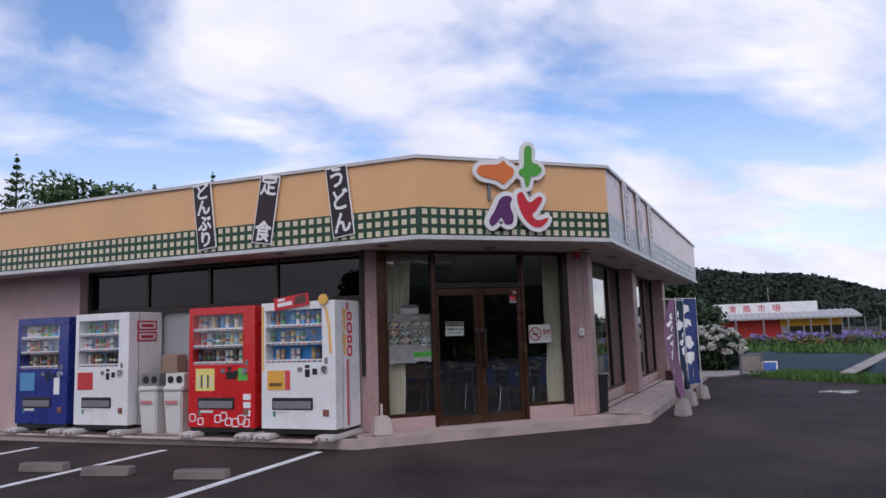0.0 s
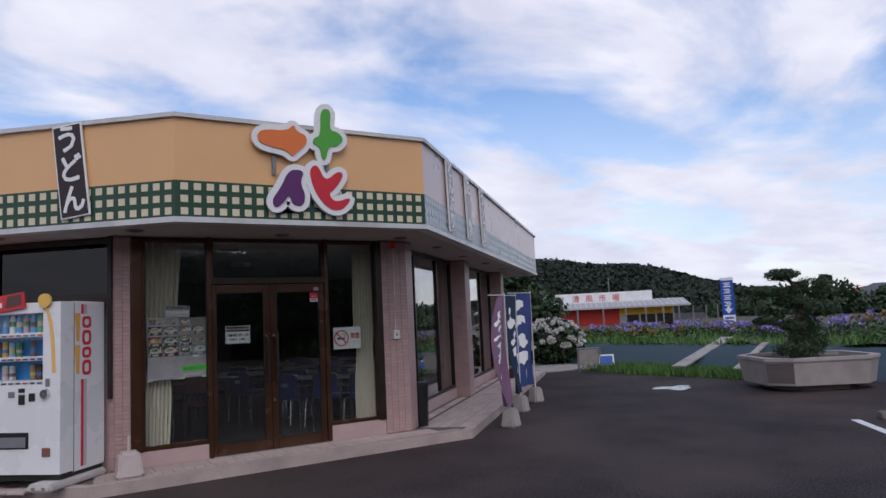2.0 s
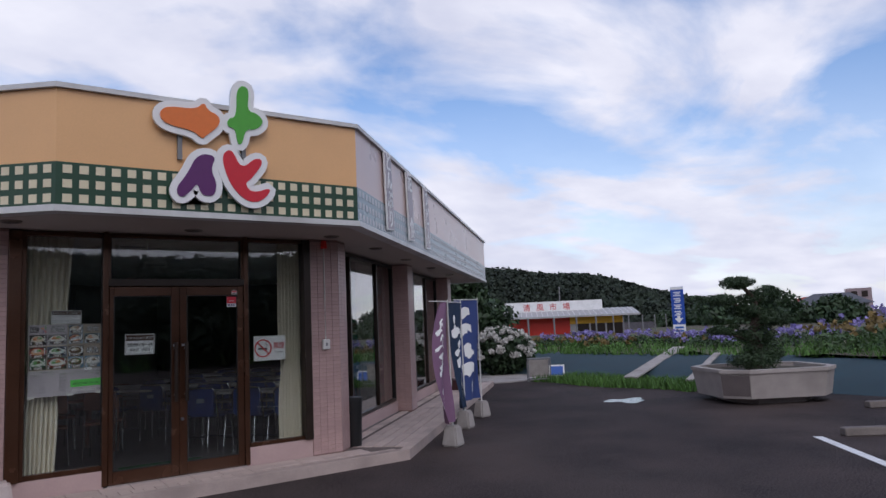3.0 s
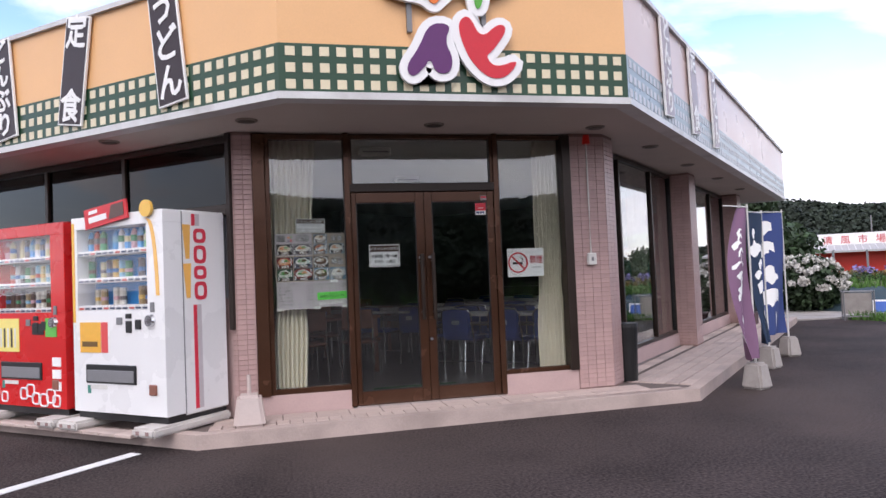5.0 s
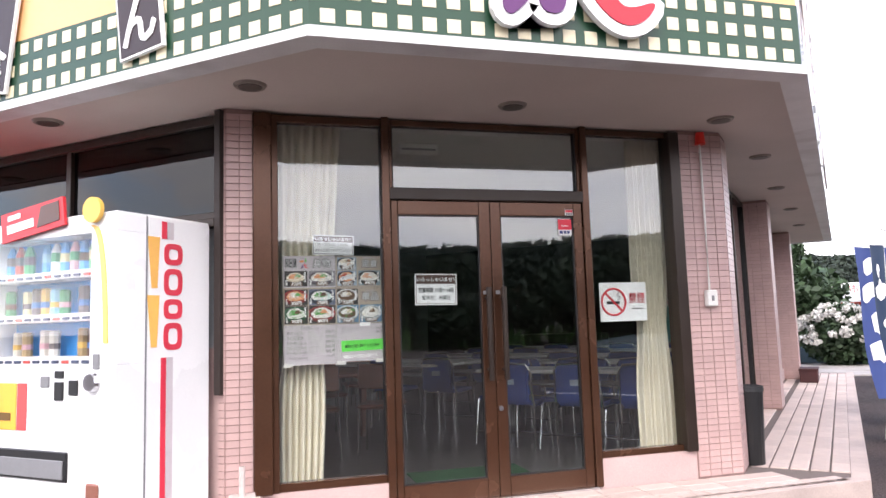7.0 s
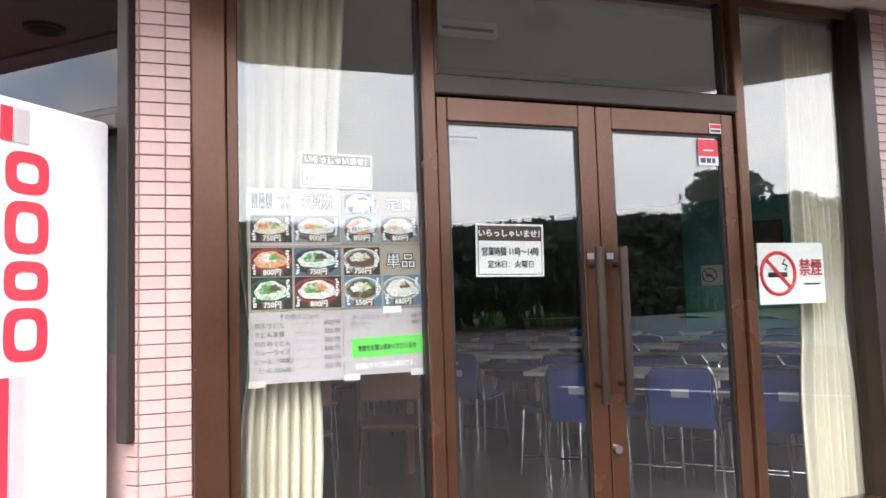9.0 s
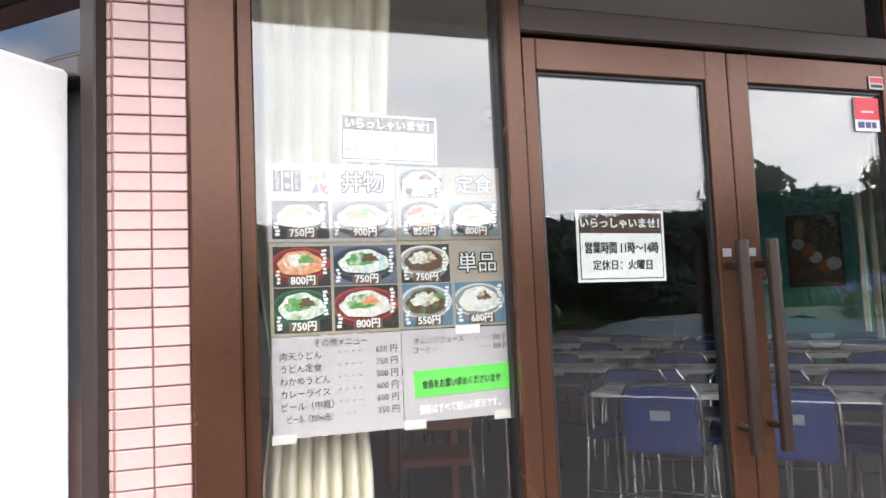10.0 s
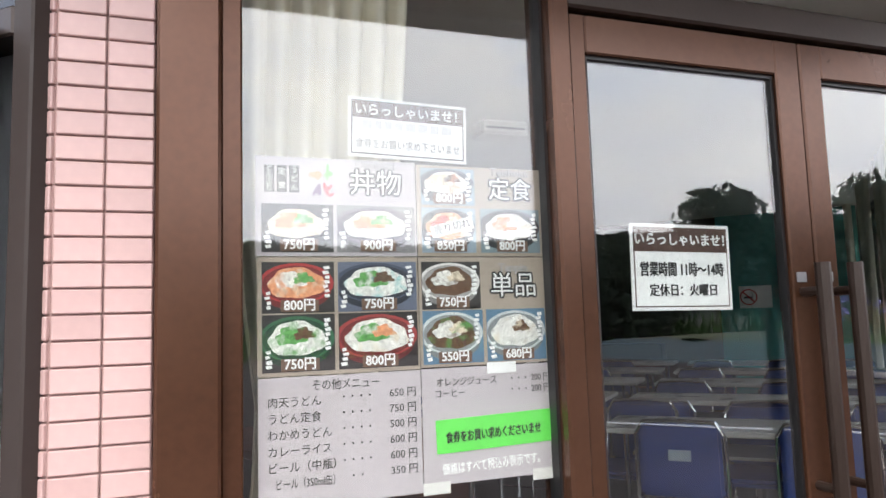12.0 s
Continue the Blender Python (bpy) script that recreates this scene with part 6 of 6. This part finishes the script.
# market building with red and yellow walls
MB = pose(38.0, 32.8, 0.2, 0, 0, -41) @ Matrix.Diagonal((0.82, 0.82, 0.82, 1))
mb = thing("market_building", MB, "low red and yellow market building with white sign roof", "building")
part("wall", box(-6.0, 0, 0, 1.6, 8, 2.0), SHEETR, mb, "red wall")
part("wall", box(1.6, 0.0, 1.2, 6.6, 8, 2.0), SHEETY, mb, "yellow wall")
part("wall", box(1.6, 0.0, 0, 2.2, 8, 1.2), HOUSEW, mb)
part("window", box(2.2, 0.06, 0.1, 6.5, 0.12, 1.2), DARKBR, mb)
for x in (3.4, 4.9):
    part("mullion", box(x, -0.02, 0, x + 0.15, 0.1, 1.2), HOUSEW, mb)
rf = bmesh.new()
a = [rf.verts.new(p) for p in ((-7.0, -1.4, 1.85), (8.0, -1.4, 1.85), (8.0, 3.0, 2.5), (-7.0, 3.0, 2.5))]
b = [rf.verts.new(p) for p in ((-7.0, -1.4, 2.0), (8.0, -1.4, 2.0), (8.0, 3.0, 2.65), (-7.0, 3.0, 2.65))]
rf.faces.new(a); rf.faces.new(b)
for i in range(4):
    rf.faces.new((a[i], a[(i + 1) % 4], b[(i + 1) % 4], b[i]))
roof = part("roof", rf, HOUSEW, mb, "pale sheet roof")
for i in range(30):
    part("rib", box(-7 + i * 0.5, -1.4, 0.0, -6.95 + i * 0.5, 3.2, 0.05), TRIM, roof, m=pose(0, 0, 2.21, 8.4))
sb = part("sign_board", box(-7.2, 2.2, 2.3, 5.0, 2.5, 3.5), WHITE, mb, "long white sign board")
for i, c in enumerate("清風市場"):
    text(c, 0.75, paint(0.55, 0.12, 0.12), sb, pose(-2.4 + i * 1.3, 2.19, 2.9), bold=0.01)
part("post", box(6.4, -1.2, 0, 6.5, -1.1, 1.9), GREY, mb)
part("mast", cyl((1.0, 4, 2.5), (1.0, 4, 5.0), 0.05), GREY, mb)

# far houses
def house(m, w, d, h, label, storeys=2, roofmat=None):
    t = thing("house", m, label, "house", "far houses")
    part("wall", box(-w / 2, 0, 0, w / 2, d, h), HOUSEW, t)
    bm = bmesh.new()
    o = 0.6
    a = [bm.verts.new(p) for p in ((-w / 2 - o, -o, h), (w / 2 + o, -o, h), (w / 2 + o, d + o, h), (-w / 2 - o, d + o, h))]
    r = [bm.verts.new(p) for p in ((-w / 4, d / 2, h + d * 0.25), (w / 4, d / 2, h + d * 0.25))]
    bm.faces.new(a)
    bm.faces.new((a[0], a[1], r[1], r[0])); bm.faces.new((a[2], a[3], r[0], r[1])); bm.faces.new((a[1], a[2], r[1])); bm.faces.new((a[3], a[0], r[0]))
    part("roof", bm, roofmat or ROOFG, t, "grey tiled hip roof")
    for s in range(storeys):
        for k in range(3):
            x = -w / 2 + w * (k + 0.5) / 3
            z = h * (s + 0.35) / storeys
            wi = part("window", box(x - w * 0.11, -0.05, z, x + w * 0.11, 0.0, z + h * 0.42 / storeys), DARKBR, t)
            part("pane", box(x - w * 0.10, -0.06, z + 0.05, x + w * 0.10, -0.05, z + h * 0.42 / storeys - 0.05), DGLASS, wi)
    part("balcony", box(-w * 0.45, -1.0, h * 0.48, w * 0.2, 0, h * 0.62), HOUSEW, t)
    return t


house(pose(78, 19, 0, 0, 0, -65), 10, 6, 4.3, "white two-storey house with grey tiled hip roof")
house(pose(78, 31, 0, 0, 0, -65), 7, 5, 2.0, "low house with grey tiled roof beside a taller one", 1)
fb = thing("town_hall", pose(120, 55, 0, 0, 0, -62) @ Matrix.Diagonal((0.75, 0.75, 0.62, 1)), "far mauve block with red arched roof and towers", "building")
part("block", box(-9, 0, 0, 7, 8, 4.6), paint(0.35, 0.27, 0.28), fb)
arch = [(-5 + 10 * i / 10, 4.6 + 1.4 * math.sin(math.pi * i / 10)) for i in range(11)]
part("arched_roof", upright(arch, -0.2, 8), paint(0.4, 0.1, 0.08), fb)
part("tower", box(7, 0, 0, 12, 6, 7.6), paint(0.35, 0.27, 0.28), fb)
for x in (8, 10):
    part("window", box(x, -0.1, 5.2, x + 1.2, 0, 6.8), DARKBR, fb)
tree("palm_tree", pose(85, 42, 0), 4.6, 1.2, 2200, "far palm with a round crown beyond the field", LEAFD, seed=8, size=0.3)
for i, (x, y, h, r) in enumerate(((68, 38, 4.0, 3), (66, 31, 4.2, 3.2), (78, 46, 4.2, 3.5), (80, 52, 3.5, 3), (64, 24, 3.6, 2.6), (70, 12, 4.5, 3.5), (66, 4, 5, 3.5))):
    tree("broadleaf_tree", pose(x, y, -0.6), h * 0.78, r, 2200, "far dark green tree beyond the field", LEAFD, seed=60 + i, size=0.28)
for i in range(9):
    solo("utility_post", cyl((24 + i * 3.1, 20 + i * 1.3, 0.2), (24 + i * 3.1, 20 + i * 1.3, 1.7), 0.05, seg=6), GREY, label="thin grey fence post in the field", category="post", group="field posts")


# ---- wooded hills ----
def hill(name, az0, az1, dist, prof, label, seed, n=90, count=9000, size=3.2):
    """A wooded ridge along an arc; prof gives the height at 0..1 along it."""
    rng = np.random.default_rng(seed)
    bm = bmesh.new()
    g = []
    for i in range(n + 1):
        f = i / n
        a = radians(az0 + (az1 - az0) * f)
        hh = prof(f)
        ring = []
        for k in range(7):
            q = k / 6
            dd = dist + q * 70
            zc = hh * math.sin(q * math.pi / 2) * (1 + 0.03 * rng.normal())
            ring.append(bm.verts.new((math.sin(a) * dd, math.cos(a) * dd, zc - 1.5 * (1 - q))))
        g.append(ring)
    for a, b in zip(g, g[1:]):
        for k in range(6):
            bm.faces.new((a[k], a[k + 1], b[k + 1], b[k]))
    o = tagged(new(name), label, "hill", kind="structure")
    part("slope", bm, HILL, o)
    V = []
    for i in range(count):
        f, q = rng.random(), rng.random() ** 0.5
        a, dd = radians(az0 + (az1 - az0) * f), dist + q * 70
        s = size * (0.5 + 0.7 * rng.random())
        V.append((math.sin(a) * dd, math.cos(a) * dd, prof(f) * math.sin(q * math.pi / 2) - 1.5 * (1 - q) + s * 0.05, s, s, s * 0.75))
    me = cloud_mesh("woods", V, size * 0.22, count * 9, HILL, rng, 0.8)
    w_ = part_mesh("woods", me, o)
    w_["kind"] = "stuff"
    return o


hill("hill_far", 30, 57, 190, lambda f: 4 + 14.5 * math.sin(math.pi * min(1, f * 0.8 + 0.24)) ** 0.8 + 0.7 * math.sin(f * 21), "dark wooded hill behind the field", 2)
hill("hill_behind", 100, 250, 170, lambda f: 22 + 6 * math.sin(f * 9) ** 2 + 2.5 * math.sin(f * 23), "dark wooded hills across the road", 3, count=9000, size=4.5)
for i in range(9):
    x = 8 + i * 3.6
    tree("roadside_tree", pose(x, -30 - 3 * math.sin(i * 2), 0), (2.8 if i < 5 else 4.4) + 0.8 * math.sin(i * 1.7) + i * 0.40, 3.4, 4200, "tall dark roadside tree across the car park", LEAF_SILHOUETTE, seed=90 + i, size=0.26)
blades("grass_roadside", 2500, lambda a, b: (-60 + 120 * a, -27 - 10 * b), 1.4, GRASS, "rough roadside grass across the car park", 0.0, 0.1)


# ---- walk tiles and wall tiles, piece by piece ----
def tile_face(ob, p, q, keep):
    """Stacked tiles on a pillar face from p to q."""
    d = q - p
    L = d.length
    cols = max(1, round(L / (TILE_W + TJ)))
    wd = (L - TJ * (cols + 0)) / cols
    ang = math.degrees(math.atan2(d.y, d.x))
    rows = int((SOFFIT_Z - FLOOR_Z - 0.02) / (TILE_H + TJ))
    me = tile_mesh(wd)
    rest = bmesh.new()
    for r in range(rows):
        z = FLOOR_Z + 0.012 + r * (TILE_H + TJ)
        for c in range(cols):
            s = TJ / 2 + c * (wd + TJ)
            m = pose(p.x + d.x / L * s, p.y + d.y / L * s, z, 0, 0, ang)
            if keep:
                t = new("tile", me)
                t.parent = ob
                t.matrix_local = m
            else:
                k = bmesh.new(); k.from_mesh(me); k.transform(m); join(rest, k)
    if len(rest.verts):
        part("tiles", rest, TILE, ob)["kind"] = "stuff"
    else:
        rest.free()


for ob, p, q in TILES:
    tile_face(ob, p, q, ob.name == "pillar_1" or (ob.name == "pillar_2" and abs(p.y - q.y) < 1e-4))

# side walk: long strips; entrance: small pavers along the kerb
strip_rest = bmesh.new()
pm = {}


def paver(m, x, y, lx, ly, z=FLOOR_Z, keep=True):
    key = (round(lx, 3), round(ly, 3))
    if key not in pm:
        pm[key] = mesh_of(box(0, 0, -0.03, key[0], key[1], 0.0, 0.004), "paver", PAVER)
    mm = m @ pose(x, y, z)
    if keep:
        t = new("paver", pm[key])
        t.parent = pavement
        t.matrix_local = mm
    else:
        k = bmesh.new(); k.from_mesh(pm[key]); k.transform(mm); join(strip_rest, k)


for j in range(5):
    for i in range(29):
        vj = -0.685 + j * 0.137
        paver(MR, max(0.34, -0.40 - vj) + i * 0.31, vj, 0.3085, 0.122, keep=i < 12)
for j in range(1):
    for i in range(28):
        paver(MR, 0.34 + i * 0.31, 0.06 + j * 0.150, 0.300, 0.138, keep=False)
for i in range(40):
    paver(I4, -0.80 + i * 0.11, -0.475, 0.104, 0.15)
for i in range(14):
    paver(I4, -0.78 + i * 0.292, -0.318, 0.284, 0.135)
    paver(I4, -0.78 + i * 0.292, -0.175, 0.284, 0.135)
for i in range(60):
    for j in range(3):
        paver(ML, -0.55 - i * 0.2, -0.82 + j * 0.27, 0.192, 0.262, keep=i < 14)
part("pavers", strip_rest, PAVER, pavement)["kind"] = "stuff"
